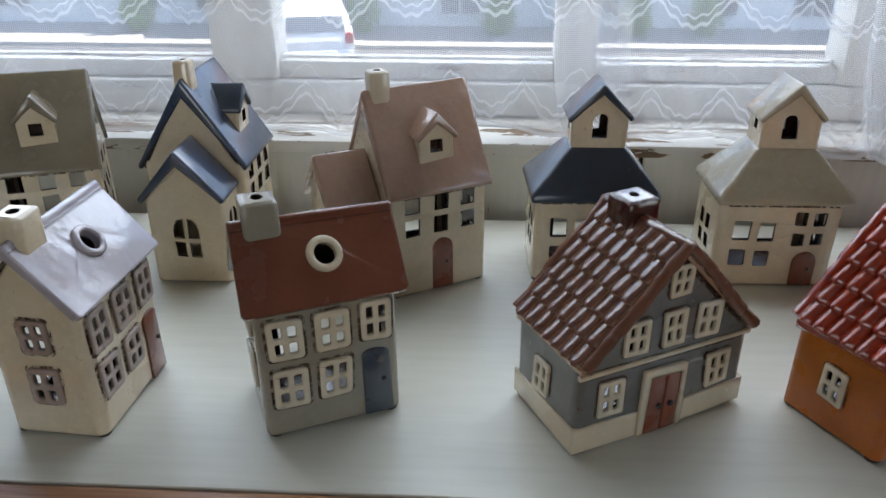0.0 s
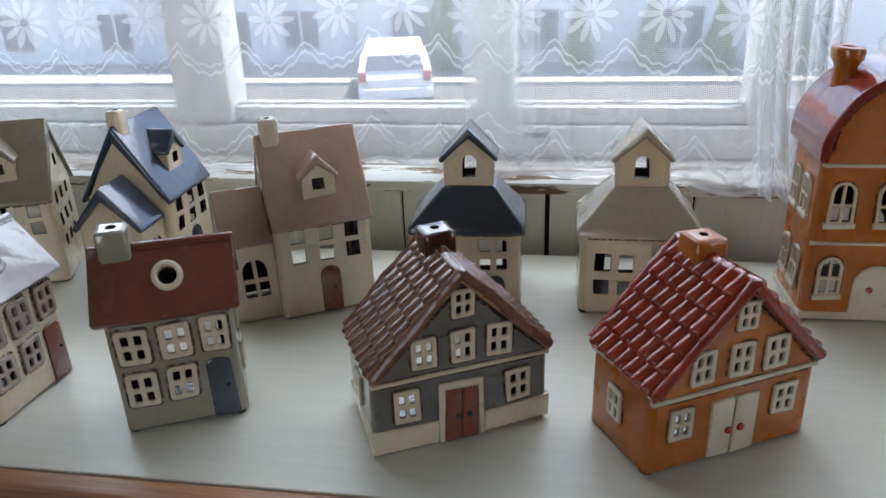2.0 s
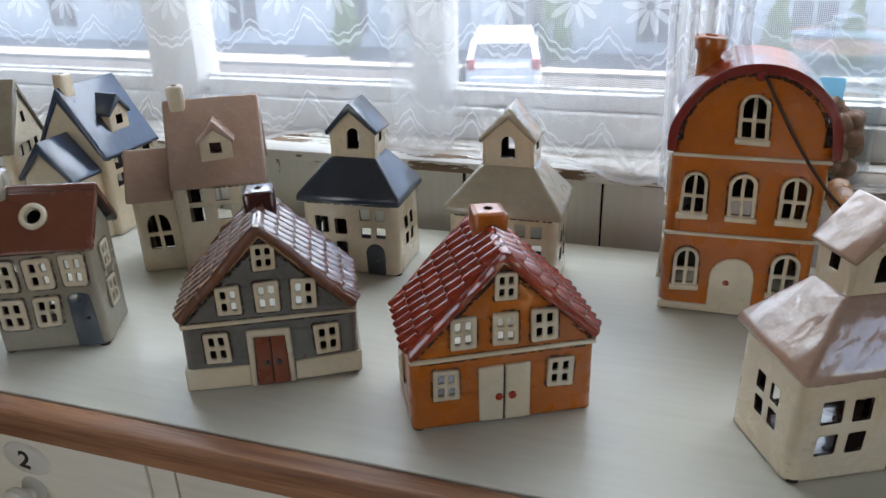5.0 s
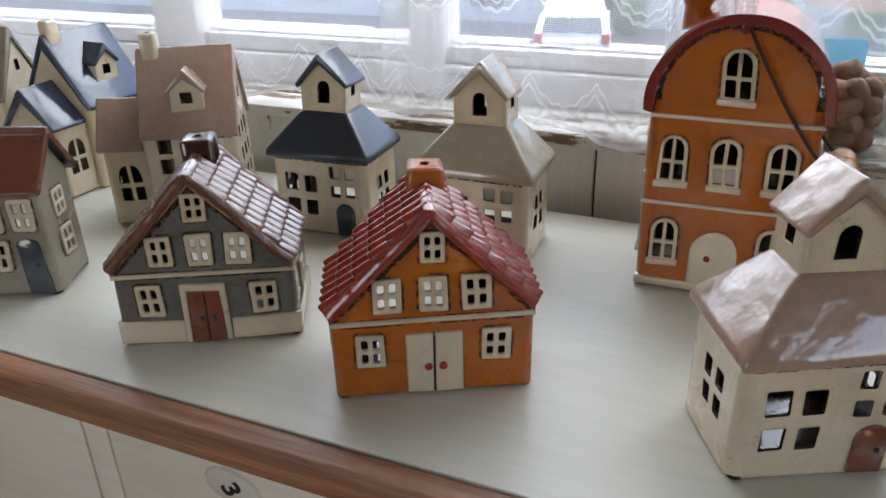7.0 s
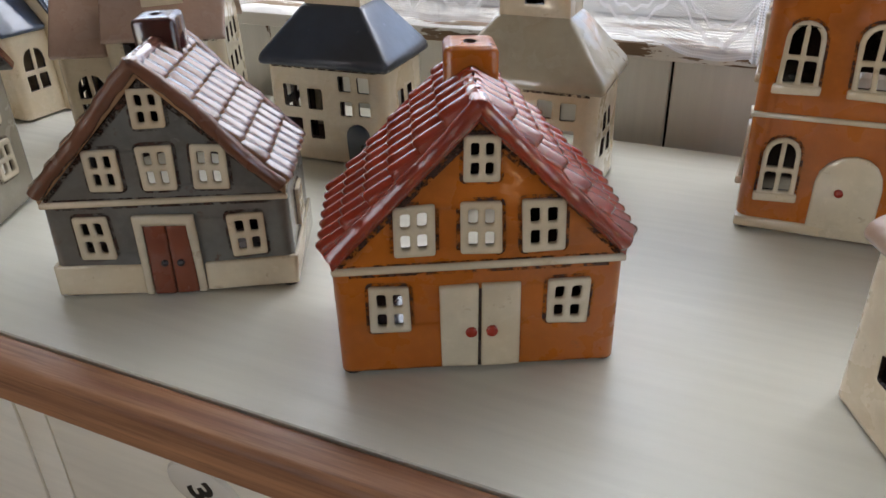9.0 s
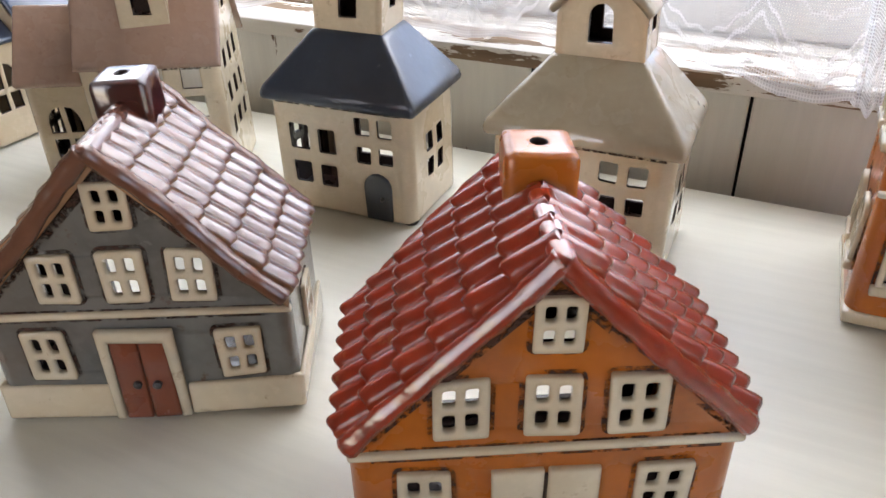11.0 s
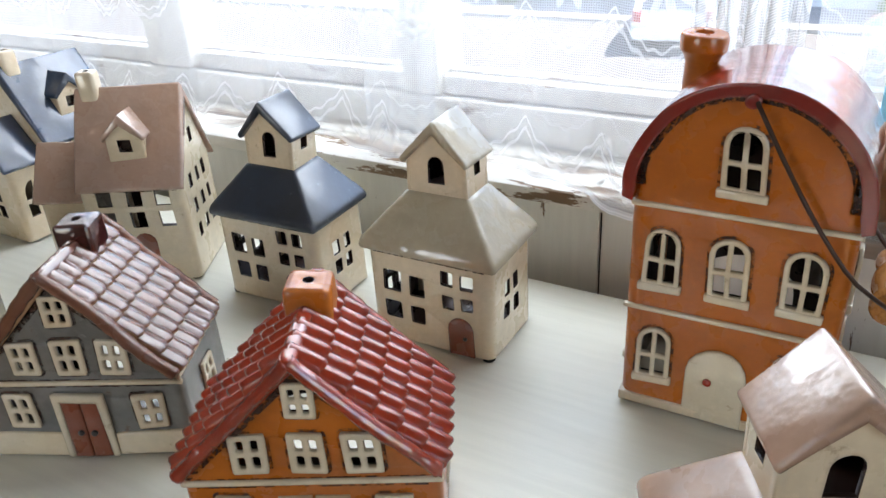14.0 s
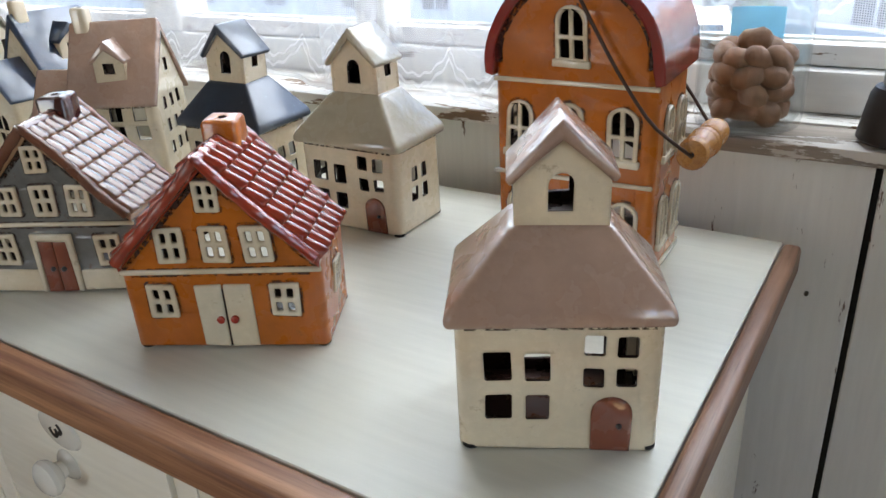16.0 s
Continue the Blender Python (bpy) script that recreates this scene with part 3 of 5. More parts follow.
            prism(bm, rect(-0.001, d + 0.001, 0.0, 0.020), lambda p, q, t: s(p, q, t), -0.0014, 0.001, 0.0009)
            part("plinth", bm, FRAME, root, "ivory plinth band")
        la, lb = (0.0570, 0.0703), (0.0710, 0.0842)
    else:
        la, lb = (0.0525, 0.0722), (0.0738, 0.0935)
    for a, b in (la, lb):
        bm = bmesh.new()
        prism(bm, rect(a, b, 0.0, 0.0475 if plinth else 0.0505), lambda p, q, s: (p, s, q), -0.0024, 0.001, 0.0008)
        leaf = part("door", bm, door_leaf, root, "double door leaf")
        c = (b - 0.0045) if a == la[0] else (a + 0.0045)
        knob(leaf, FRONT(-0.001), c, 0.0225, 0.0022 if plinth else 0.0030, dots)
    bm = bmesh.new()
    prism(bm, rect(la[1] - 0.0005, lb[0] + 0.0005, 0.0, 0.047), lambda p, q, s: (p, s, q), -0.0010, 0.001)
    part("door_gap", bm, INSIDE, root, "dark gap between the leaves")
    felt_feet(root, w, d)
    return root


# ---- the hipped house with a cupola ----
def cupola_house(name, label, fl, rz, seed, roof_mat, door_mat, k=1.0):
    w, d, h, r = 0.112, 0.078, 0.084, 0.008
    root = thing(name, label, "ceramic house", w, d, fl, rz, seed, k=k)
    rr = lambda a, b, c, e: [(a + 0.001, c), (b - 0.001, c), (b, c + 0.001), (b, e - 0.001), (b - 0.001, e), (a + 0.001, e), (a, e - 0.001), (a, c + 0.001)]
    holes = [rr(0.0150, 0.0305, 0.046, 0.065), rr(0.0380, 0.0520, 0.045, 0.0635), rr(0.0150, 0.0300, 0.020, 0.0365), rr(0.0380, 0.0515, 0.019, 0.0355),
             rr(0.0690, 0.0800, 0.0625, 0.0755), rr(0.0860, 0.0970, 0.0620, 0.0750), rr(0.0690, 0.0798, 0.0415, 0.0540), rr(0.0860, 0.0968, 0.0425, 0.0545)]
    sideh = [rr(0.024, 0.034, 0.046, 0.060), rr(0.041, 0.051, 0.046, 0.060), rr(0.024, 0.034, 0.026, 0.040), rr(0.041, 0.051, 0.026, 0.040)]
    bm = bmesh.new()
    plate(bm, rect(r, w - r, 0, h), holes, FRONT(), 0.0026)
    plate(bm, rect(r, w - r, 0, h), [arch(0.030, 0.090, 0.012, 0.068, 0.3)], BACK(d), 0.0026)
    for s in (LEFT(), RIGHT(w)):
        plate(bm, rect(r, d - r, 0, h), sideh, s, 0.0026)
    corners(bm, w, d, h, r)
    inner_floor(bm, w, d)
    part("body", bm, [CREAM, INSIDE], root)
    # hipped roof: an eave slab and four slopes that run up to the cupola
    bm = bmesh.new()
    o = 0.0048
    a = [(-o, -o), (w + o, -o), (w + o, d + o), (-o, d + o)]
    b = [(-o, -o), (w + o, -o), (w + o, d + o), (-o, d + o)]
    cw0, cw1, cd0, cd1 = 0.0305, 0.0850, 0.0205, 0.0580
    c = [(cw0, cd0), (cw1, cd0), (cw1, cd1), (cw0, cd1)]
    loops = [[bm.verts.new((*p, z)) for p in q] for q, z in ((a, 0.0815), (b, 0.0895), (c, 0.1290))]
    for k, l in zip(loops, loops[1:]):
        for i in range(4):
            bm.faces.new((k[i], k[(i + 1) % 4], l[(i + 1) % 4], l[i]))
    bm.faces.new(loops[0][::-1])
    bm.faces.new(loops[2])
    bmesh.ops.bevel(bm, geom=bm.edges[:], offset=0.0034, segments=4, profile=0.5, affect='EDGES')
    part("hipped_roof", bm, roof_mat, root, "smooth glazed hipped roof")
    for s, q in ((FRONT(), w), (LEFT(), d), (RIGHT(w), d), (BACK(d), w)):
        oxide_strip(root, s, 0.006, q - 0.006, 0.0795, 0.0832)
    # cupola
    cw, cd, z0, z1, ap = cw1 - cw0 - 0.003, cd1 - cd0 - 0.003, 0.1265, 0.1580, 0.1800
    x0, y0 = cw0 + 0.0015, cd0 + 0.0015
    bm = bmesh.new()
    gable = [(x0, z0), (x0 + cw, z0), (x0 + cw, z1), (x0 + cw / 2, ap), (x0, z1)]
    cc = (cw0 + cw1) / 2
    ah = arch(cc - 0.0068, cc + 0.0068, 0.1365, 0.1590)
    plate(bm, gable, [ah], FRONT(y0), 0.003)
    plate(bm, gable, [ah], BACK(y0 + cd), 0.003)
    for s in (LEFT(x0), RIGHT(x0 + cw)):
        plate(bm, rect(y0, y0 + cd, z0, z1 + 0.002), [rect(y0 + cd / 2 - 0.0045, y0 + cd / 2 + 0.0045, 0.142, 0.153)], s, 0.003)
    # dark sheet on the cupola floor stands in for the shade inside
    old = set(bm.faces)
    prism(bm, rect(x0 + 0.0031, x0 + cw - 0.0031, y0 + 0.0031, y0 + cd - 0.0031), lambda p, q, s: (p, q, s), 0.1293, 0.1300)
    for f in bm.faces:
        if f not in old:
            f.material_index = 1
    cup = part("cupola", bm, [CREAM, INSIDE], root, "square cupola with an arched opening")
    prof = [(x0 - 0.0045, z1 - 0.0015), (cc, 0.1885), (x0 + cw + 0.0045, z1 - 0.0015), (x0 + cw + 0.0015, z1 - 0.0055), (cc, 0.1805), (x0 - 0.0015, z1 - 0.0055)]
    bm = bmesh.new()
    prism(bm, prof, lambda p, q, s: (p, s, q), y0 - 0.005, y0 + cd + 0.005, 0.0018, 3)
    part("cupola_roof", bm, roof_mat, cup, "small glazed gable roof")
    bm = bmesh.new()
    prism(bm, arch(0.0735, 0.0955, 0.0, 0.0355), lambda p, q, s: (p, s, q), -0.0016, 0.001, 0.0006)
    door = part("door", bm, door_mat, root, "arched glazed door")
    knob(door, FRONT(0.0), 0.0885, 0.0175, 0.0016, DOT)
    felt_feet(root, w, d)
    return root


# ---- the narrow house with a round window in its roof ----
def oculus_house(name, label, fl, rz, seed, wall, roof_mat, frame_mat, door_mat, ring_mat, chim_mat):
    w, d, h, r = 0.096, 0.070, 0.104, 0.007
    root = thing(name, label, "ceramic house", w, d, fl, rz, seed)
    wins = [(0.0180, 0.0625, 0.0925, 0.0118), (0.0490, 0.0630, 0.0930, 0.0118), (0.0800, 0.0640, 0.0940, 0.0112), (0.0190, 0.0240, 0.0545, 0.0120), (0.0500, 0.0250, 0.0550, 0.0115)]
    gw = [(0.035, 0.066, 0.092, 0.0105), (0.035, 0.026, 0.055, 0.0115)]
    ap = 0.1400
    bm = bmesh.new()
    plate(bm, rect(r, w - r, 0, h), [hole_for(*x) for x in wins], FRONT(), 0.0026)
    plate(bm, rect(r, w - r, 0, h), [arch(0.022, 0.078, 0.012, 0.066, 0.2)], BACK(d), 0.0026)
    gable = [(r, 0), (d - r, 0), (d - r, h), (d / 2, ap), (r, h)]
    for s in (LEFT(), RIGHT(w)):
        plate(bm, gable, [hole_for(*x) for x in gw], s, 0.0026)
        for x in gw:
            cross_frame(root, s, *x, frame_mat, rnd_r=0.0032)
    corners(bm, w, d, h, r)
    inner_floor(bm, w, d)
    part("body", bm, [wall, INSIDE], root)
    for x in wins:
        cross_frame(root, FRONT(), *x, frame_mat, rnd_r=0.0032)
    # roof with a round hole through its front slope
    top, ez, ov = 0.1490, 0.1005, 0.0070
    sl = math.atan2(top - ez, d / 2 + ov)
    ln = math.hypot(top - ez, d / 2 + ov)
    cs, sn = math.cos(sl), math.sin(sl)
    fs = lambda u, k, t: (u, -ov + k * cs + t * sn, ez + k * sn - t * cs)
    bs = lambda u, k, t: (u, d + ov - k * cs - t * sn, ez + k * sn - t * cs)
    oc, ok, n = 0.051, 0.0345, 18
    ring = lambda q: [(oc + q * math.cos(2 * math.pi * i / n), ok + q * math.sin(2 * math.pi * i / n)) for i in range(n)]
    bm = bmesh.new()
    ro = [(-0.0075, 0.003), (-0.0066, 0.0009), (-0.0045, 0), (w + 0.0045, 0), (w + 0.0066, 0.0009), (w + 0.0075, 0.003), (w + 0.0075, ln - 0.0005), (-0.0075, ln - 0.0005)]
    plate(bm, ro, [ring(0.0082)], fs, 0.0065)
    plate(bm, ro, [], bs, 0.0065)
    lathe(bm, [(0, -0.0075), (0.0028, -0.0075), (0.0032, -0.006), (0.0032, w + 0.006), (0.0028, w + 0.0075), (0, w + 0.0075)], lambda a, b, s: (s, d / 2 + a, top - 0.0022 + b), 10)
    roof = part("roof", bm, [roof_mat, INSIDE], root, "smooth glazed gable roof")
    soft_edge(roof, 0.0022, 3)
    bm = bmesh.new()
    prof = [(0.0074, 0.004), (0.0074, -0.0024), (0.0084, -0.0036), (0.0108, -0.0036), (0.0124, -0.0022), (0.0128, 0.001)]
    lathe(bm, prof, lambda a, b, s: fs(oc + a, ok + b, s), 20)
    smooth(part("round_window", bm, ring_mat, roof, "raised round window ring"))
    chimney(root, 0.014, d / 2 + 0.002, 0.0125, 0.0115, 0.128, 0.1640, chim_mat, 0.0042, "block chimney with a round smoke hole")
    bm = bmesh.new()
    prism(bm, arch(0.0690, 0.0900, 0.0, 0.0560, 0.22), lambda p, q, s: (p, s, q), -0.0016, 0.001, 0.0006)
    door = part("door", bm, door_mat, root, "arched glazed door")
    knob(door, FRONT(0.0), 0.0845, 0.0290, 0.0018, DOT)
    felt_feet(root, w, d)
    return root


# ---- the tall house with a dormer and an annex ----
def annex_house(name, label, fl, rz, seed, roof_mat, door_mat, dormer_roof):
    w, d, h, r = 0.099, 0.096, 0.103, 0.006
    root = thing(name, label, "ceramic house", w, d, fl, rz, seed)
    cols, rows = ((0.0165, 0.0305), (0.0450, 0.0595), (0.0725, 0.0860)), ((0.0800, 0.0960), (0.0580, 0.0740))
    holes = [rect(a, b, c, e) for a, b in cols for c, e in rows]
    small = [rect(0.022 + 0.021 * i, 0.031 + 0.021 * i, 0.034 + 0.026 * j, 0.048 + 0.026 * j) for i in range(3) for j in range(3)] + [rect(0.044, 0.053, 0.126, 0.140)]
    ap = 0.1750
    gable = [(r, 0), (d - r, 0), (d - r, h), (d / 2, ap), (r, h)]
    bm = bmesh.new()
    plate(bm, rect(r, w - r, 0, h), holes, FRONT(), 0.0026)
    plate(bm, rect(r, w - r, 0, h), [arch(0.016, 0.084, 0.016, 0.092, 0.3)], BACK(d), 0.0026)
    plate(bm, gable, [], LEFT(), 0.0026)
    plate(bm, gable, small, RIGHT(w), 0.0026)
    corners(bm, w, d, h, r)
    inner_floor(bm, w, d)
    part("body", bm, [CREAM, INSIDE], root)
    top, ez, ov = 0.1845, 0.0990, 0.0060
    prof = [(-ov, ez), (d / 2, top), (d + ov, ez), (d + ov - 0.005, ez - 0.004), (d / 2, top - 0.012), (-ov + 0.005, ez - 0.004)]
    bm = bmesh.new()
    prism(bm, prof, lambda p, q, s: (s, p, q), -0.001, w + 0.003, 0.0036, 4)
    roof = part("roof", bm, roof_mat, root, "steep smooth glazed roof")
    oxide_strip(root, FRONT(), 0.005, w - 0.005, 0.0945, 0.0985)
    oxide_strip(root, BACK(d), 0.005, w - 0.005, 0.0945, 0.0985)
    chimney(root, 0.015, d / 2, 0.0085, 0.0085, 0.165, 0.1985, CREAM, 0.003)
    # dormer
    c, dy, dz0, dz1, dap, hw = 0.0515, 0.0095, 0.1190, 0.1490, 0.1615, 0.0165
    bm = bmesh.new()
    plate(bm, [(c - hw + 0.002, dz0), (c + hw - 0.002, dz0), (c + hw, dz0 + 0.004), (c + hw, dz1), (c, dap), (c - hw, dz1), (c - hw, dz0 + 0.004)], [rect(c - 0.0060, c + 0.0060, 0.1310, 0.1430)], FRONT(dy), 0.004)
    for s in (LEFT(c - hw), RIGHT(c + hw)):
        plate(bm, [(dy + 0.002, dz0 + 0.002), (dy + 0.018, dz1), (dy + 0.002, dz1)], [], s, 0.003)
    # dark sheet behind the dormer window, painted in place of its inner shade
    old = set(bm.faces)
    prism(bm, rect(c - 0.012, c + 0.012, 0.1265, 0.1475), lambda p, q, s: (p, s, q), dy + 0.0045, dy + 0.0055)
    for f in bm.faces:
        if f not in old:
            f.material_index = 1
    dorm = part("dormer", bm, [CREAM, INSIDE], root, "small gabled dormer with a square window")
    prof = [(c - hw - 0.0045, dz1 - 0.003), (c, 0.1690), (c + hw + 0.0045, dz1 - 0.003), (c + hw + 0.002, dz1 - 0.007), (c, 0.1605), (c - hw - 0.002, dz1 - 0.007)]
    bm = bmesh.new()
    prism(bm, prof, lambda p, q, s: (p, s, q), dy - 0.0035, dy + 0.034, 0.0016, 3)
    part("dormer_roof", bm, dormer_roof, dorm, "small glazed gable roof")
    # annex
    aw, a0, a1, ah, aap = 0.0460, 0.0090, 0.0810, 0.0890, 0.1230
    ac = (a0 + a1) / 2
    g = lambda c: [hole for hole in (rect(c - 0.012, c - 0.002, 0.027, 0.042), rect(c + 0.002, c + 0.012, 0.027, 0.042),
                                     [(c - 0.012, 0.047), (c - 0.002, 0.047), (c - 0.002, 0.067), (c - 0.007, 0.0655), (c - 0.0105, 0.061), (c - 0.012, 0.055)],
                                     [(c + 0.002, 0.047), (c + 0.012, 0.047), (c + 0.012, 0.055), (c + 0.0105, 0.061), (c + 0.007, 0.0655), (c + 0.002, 0.067)])]
    bm = bmesh.new()
    plate(bm, rect(-aw + r, 0.001, 0, ah), g(-0.0215), FRONT(a0), 0.0026)
    plate(bm, rect(-aw + r, 0.001, 0, ah), [], BACK(a1), 0.004)
    plate(bm, [(a0 + r, 0), (a1 - r, 0), (a1 - r, ah), (ac, aap), (a0 + r, ah)], g(ac), LEFT(-aw), 0.0026)
    for cx, cy, s0 in ((-aw + r, a0 + r, 180), (-aw + r, a1 - r, 90)):
        prism(bm, [(cx, cy)] + [(cx + r * math.cos(radians(s0 + 90 * i / 4)), cy + r * math.sin(radians(s0 + 90 * i / 4))) for i in range(5)], lambda p, q, s: (p, q, s), 0.0, ah)
    annex = part("annex", bm, [CREAM, INSIDE], root, "low cream annex with an arched window")
    prof = [(a0 - 0.005, ah - 0.004), (ac, 0.1335), (a1 + 0.005, ah - 0.004), (a1 + 0.001, ah - 0.008), (ac, 0.1230), (a0 - 0.001, ah - 0.008)]
    bm = bmesh.new()
    prism(bm, prof, lambda p, q, s: (s, p, q), -aw - 0.005, -0.0005, 0.0024, 3)
    part("annex_roof", bm, roof_mat, annex, "glazed gable roof of the annex")
    bm = bmesh.new()
    prism(bm, arch(0.0430, 0.0640, 0.0, 0.0520), lambda p, q, s: (p, s, q), -0.0018, 0.001, 0.0006)
    door = part("door", bm, door_mat, root, "arched glazed door")
    knob(door, FRONT(0.0), 0.0580, 0.0260, 0.0016, DOT)
    felt_feet(root, w, d)
    return root


# ---- the tall lantern house with a barrel roof ----
def lantern_house(fl, rz):
    w, d, h, r = 0.132, 0.086, 0.170, 0.008
    root = thing("lantern_house", "tall amber ceramic lantern house with red barrel roof and wire handle", "lantern", w, d, fl, rz, 9.0)
    zc, R = 0.1700, 0.0660
    wins = [(0.0225, 0.0995, 0.1420, 0.0119), (0.0650, 0.0995, 0.1420, 0.0119), (0.1075, 0.0995, 0.1420, 0.0119), (0.0655, 0.1730, 0.2150, 0.0122), (0.0222, 0.0260, 0.0665, 0.0118), (0.1105, 0.0260, 0.0665, 0.0118)]
    side = [(0.030, 0.1000, 0.1400, 0.011), (0.062, 0.1000, 0.1400, 0.011), (0.030, 0.0270, 0.0670, 0.011), (0.062, 0.0270, 0.0670, 0.011)]
    head = [(w / 2 + (R - 0.003) * math.cos(math.pi * i / 20), zc + (R - 0.003) * math.sin(math.pi * i / 20)) for i in range(21)]
    out = [(r, 0), (w - r, 0)] + [(min(max(u, r), w - r), z) for u, z in head]
    bm = bmesh.new()
    plate(bm, out, [hole_for(*x, arched=True) for x in wins], FRONT(), 0.003)
    plate(bm, out, [arch(0.034, 0.100, 0.02, 0.092, 0.4)], BACK(d), 0.005)
    for s in (LEFT(), RIGHT(w)):
        plate(bm, rect(r, d - r, 0, h), [hole_for(*x, arched=True) for x in side], s, 0.005)
        for x in side:
            cross_frame(root, s, *x, FRAME, 0.0028, True, True, True)
    corners(bm, w, d, h, r)
    inner_floor(bm, w, d)
    part("body", bm, [ORANGE, INSIDE], root)
    for x in wins:
        cross_frame(root, FRONT(), *x, FRAME, 0.0028, True, True, True)
    for z, hh in ((0.0040, 0.008), (0.0810, 0.0034), (0.1570, 0.0036)):
        bm = bmesh.new()
        if z > 0.01:
            prism(bm, rect(-0.0005, w + 0.0005, z - hh / 2, z + hh / 2), lambda p, q, s: (p, s, q), -0.0024, 0.002, 0.0012)
        else:
            prism(bm, rect(-0.001, w + 0.001, z - hh / 2, z + hh / 2), lambda p, q, s: (p, s, q), -0.0022, d + 0.0022, 0.0012)
        part("cornice_band", bm, FRAME, root, "ivory band across the front")
    bm = bmesh.new()
    arc = lambda q: [(w / 2 + q * math.cos(math.pi * i / 28), zc + q * math.sin(math.pi * i / 28)) for i in range(29)]
    ro, ri = 0.0712, 0.0630
    prof = [(w / 2 + ro, zc - 0.008)] + arc(ro) + [(w / 2 - ro, zc - 0.008), (w / 2 - ri - 0.002, zc - 0.010)] + arc(ri)[::-1] + [(w / 2 + ri + 0.002, zc - 0.010)]
    prism(bm, prof, lambda p, q, s: (p, s, q), -0.006, d + 0.006)
    roof = part("barrel_roof", bm, REDROOF, root, "glossy red barrel roof")
    bm = bmesh.new()
    plate(bm, [(w / 2 + 0.0635 * math.cos(math.pi * i / 24), zc + 0.0635 * math.sin(math.pi * i / 24)) for i in range(25)] + [(w / 2 - 0.0590 * math.cos(math.pi * i / 24), zc + 0.0590 * math.sin(math.pi * i / 24)) for i in range(25)], [], FRONT(-0.0004), 0.0002)
    part("oxide_line", bm, [OXIDE, OXIDE], root, "brown oxide run under the roof edge")
    bm = bmesh.new()
    cx, cy = 0.024, 0.056
    lathe(bm, [(0.0105, 0.205), (0.0108, 0.236), (0.0125, 0.240), (0.0150, 0.243), (0.0155, 0.250), (0.0145, 0.253), (0.0060, 0.2535), (0.0055, 0.247), (0, 0.246)], lambda a, b, s: (cx + a, cy + b, s), 20)
    smooth(part("chimney", bm, ORANGE, root, "round flared chimney"))
    bm = bmesh.new()
    prism(bm, arch(0.0450, 0.0855, 0.0, 0.0595), lambda p, q, s: (p, s, q), -0.0026, 0.001, 0.0009)
    door = part("door", bm, FRAME, root, "arched ivory door")
    knob(door, FRONT(-0.001), 0.0600, 0.0340, 0.0028, REDDOT)
    # bail handle: wire from a hole under each gable, down to a turned grip at the side
    gx, gz = 0.156, 0.1065
    hub = bmesh.new()
    lathe(hub, [(0, -0.0078), (0.0042, -0.0076), (0.0048, -0.006), (0.0048, 0.001), (0, 0.001)], lambda a, b, s: (w / 2 + a, s, 0.2310 + b), 14)
    smooth(part("wire_hole_boss", hub, REDROOF, root, "small boss round the wire hole"))
    cu = bpy.data.curves.new("handle_wire", 'CURVE')
    cu.dimensions, cu.bevel_depth, cu.bevel_resolution = '3D', 0.0014, 2
    sp = cu.splines.new('POLY')
    run = [(w / 2, 0.004, 0.231), (w / 2 + 0.003, -0.0095, 0.2305)]
    for i in range(1, 12):
        k = i / 12
        run.append((w / 2 + 0.003 + (gx - w / 2 - 0.003) * k, -0.0095 + 0.0215 * max(0.0, (k - 0.72) / 0.28), 0.2305 + (gz - 0.2305) * k - 0.010 * math.sin(math.pi * k)))
    run += [(gx, 0.012, gz), (gx, 0.082, gz)]
    for i in range(1, 12):
        k = i / 12
        run.append((gx + (w / 2 + 0.003 - gx) * k, 0.082 + (d + 0.0095 - 0.082) * min(1.0, k / 0.28), gz + (0.2305 - gz) * k - 0.010 * math.sin(math.pi * k)))
    run += [(w / 2 + 0.003, d + 0.0095, 0.2305), (w / 2, d - 0.004, 0.231)]
    sp.points.add(len(run) - 1)
    for p, q in zip(sp.points, run):
        p.co = (*(Vector(q) - OFF[0]), 1)
    tmp = bpy.data.objects.new("tmp", cu)
    me = bpy.data.meshes.new_from_object(tmp)
    bpy.data.objects.remove(tmp)
    me.materials.clear()
    me.materials.append(WIRE)
    wire = new("handle_wire", me)
    wire.parent = root
    tagged(wire, "bent rusty wire handle")
    smooth(wire)
    bm = bmesh.new()
    prof = [(0.0022, 0.0), (0.0108, 0.0006), (0.0122, 0.003), (0.0122, 0.006), (0.0098, 0.010), (0.0100, 0.018), (0.0116, 0.023), (0.0122, 0.026), (0.0108, 0.028), (0.0122, 0.030), (0.0124, 0.033), (0.0108, 0.035), (0.0122, 0.037), (0.0116, 0.041), (0.0098, 0.047), (0.0100, 0.052), (0.0122, 0.056), (0.0122, 0.060), (0.0108, 0.0625), (0.0022, 0.063)]
    lathe(bm, prof, lambda a, b, s: (gx + a, 0.0120 + s * 1.12, gz + b), 22)
    smooth(part("handle_grip", bm, TURNED, wire, "turned varnished wooden grip"))
    felt_feet(root, w, d)
    return root


# ---- the room ----
def still():
    OFF[0], OFF[1] = Vector((0, 0, 0)), 0.0


still()


def structure(name, bm, mats, label, category=""):
    return tagged(link_mesh(name, bm, mats), label, category, "", "structure")


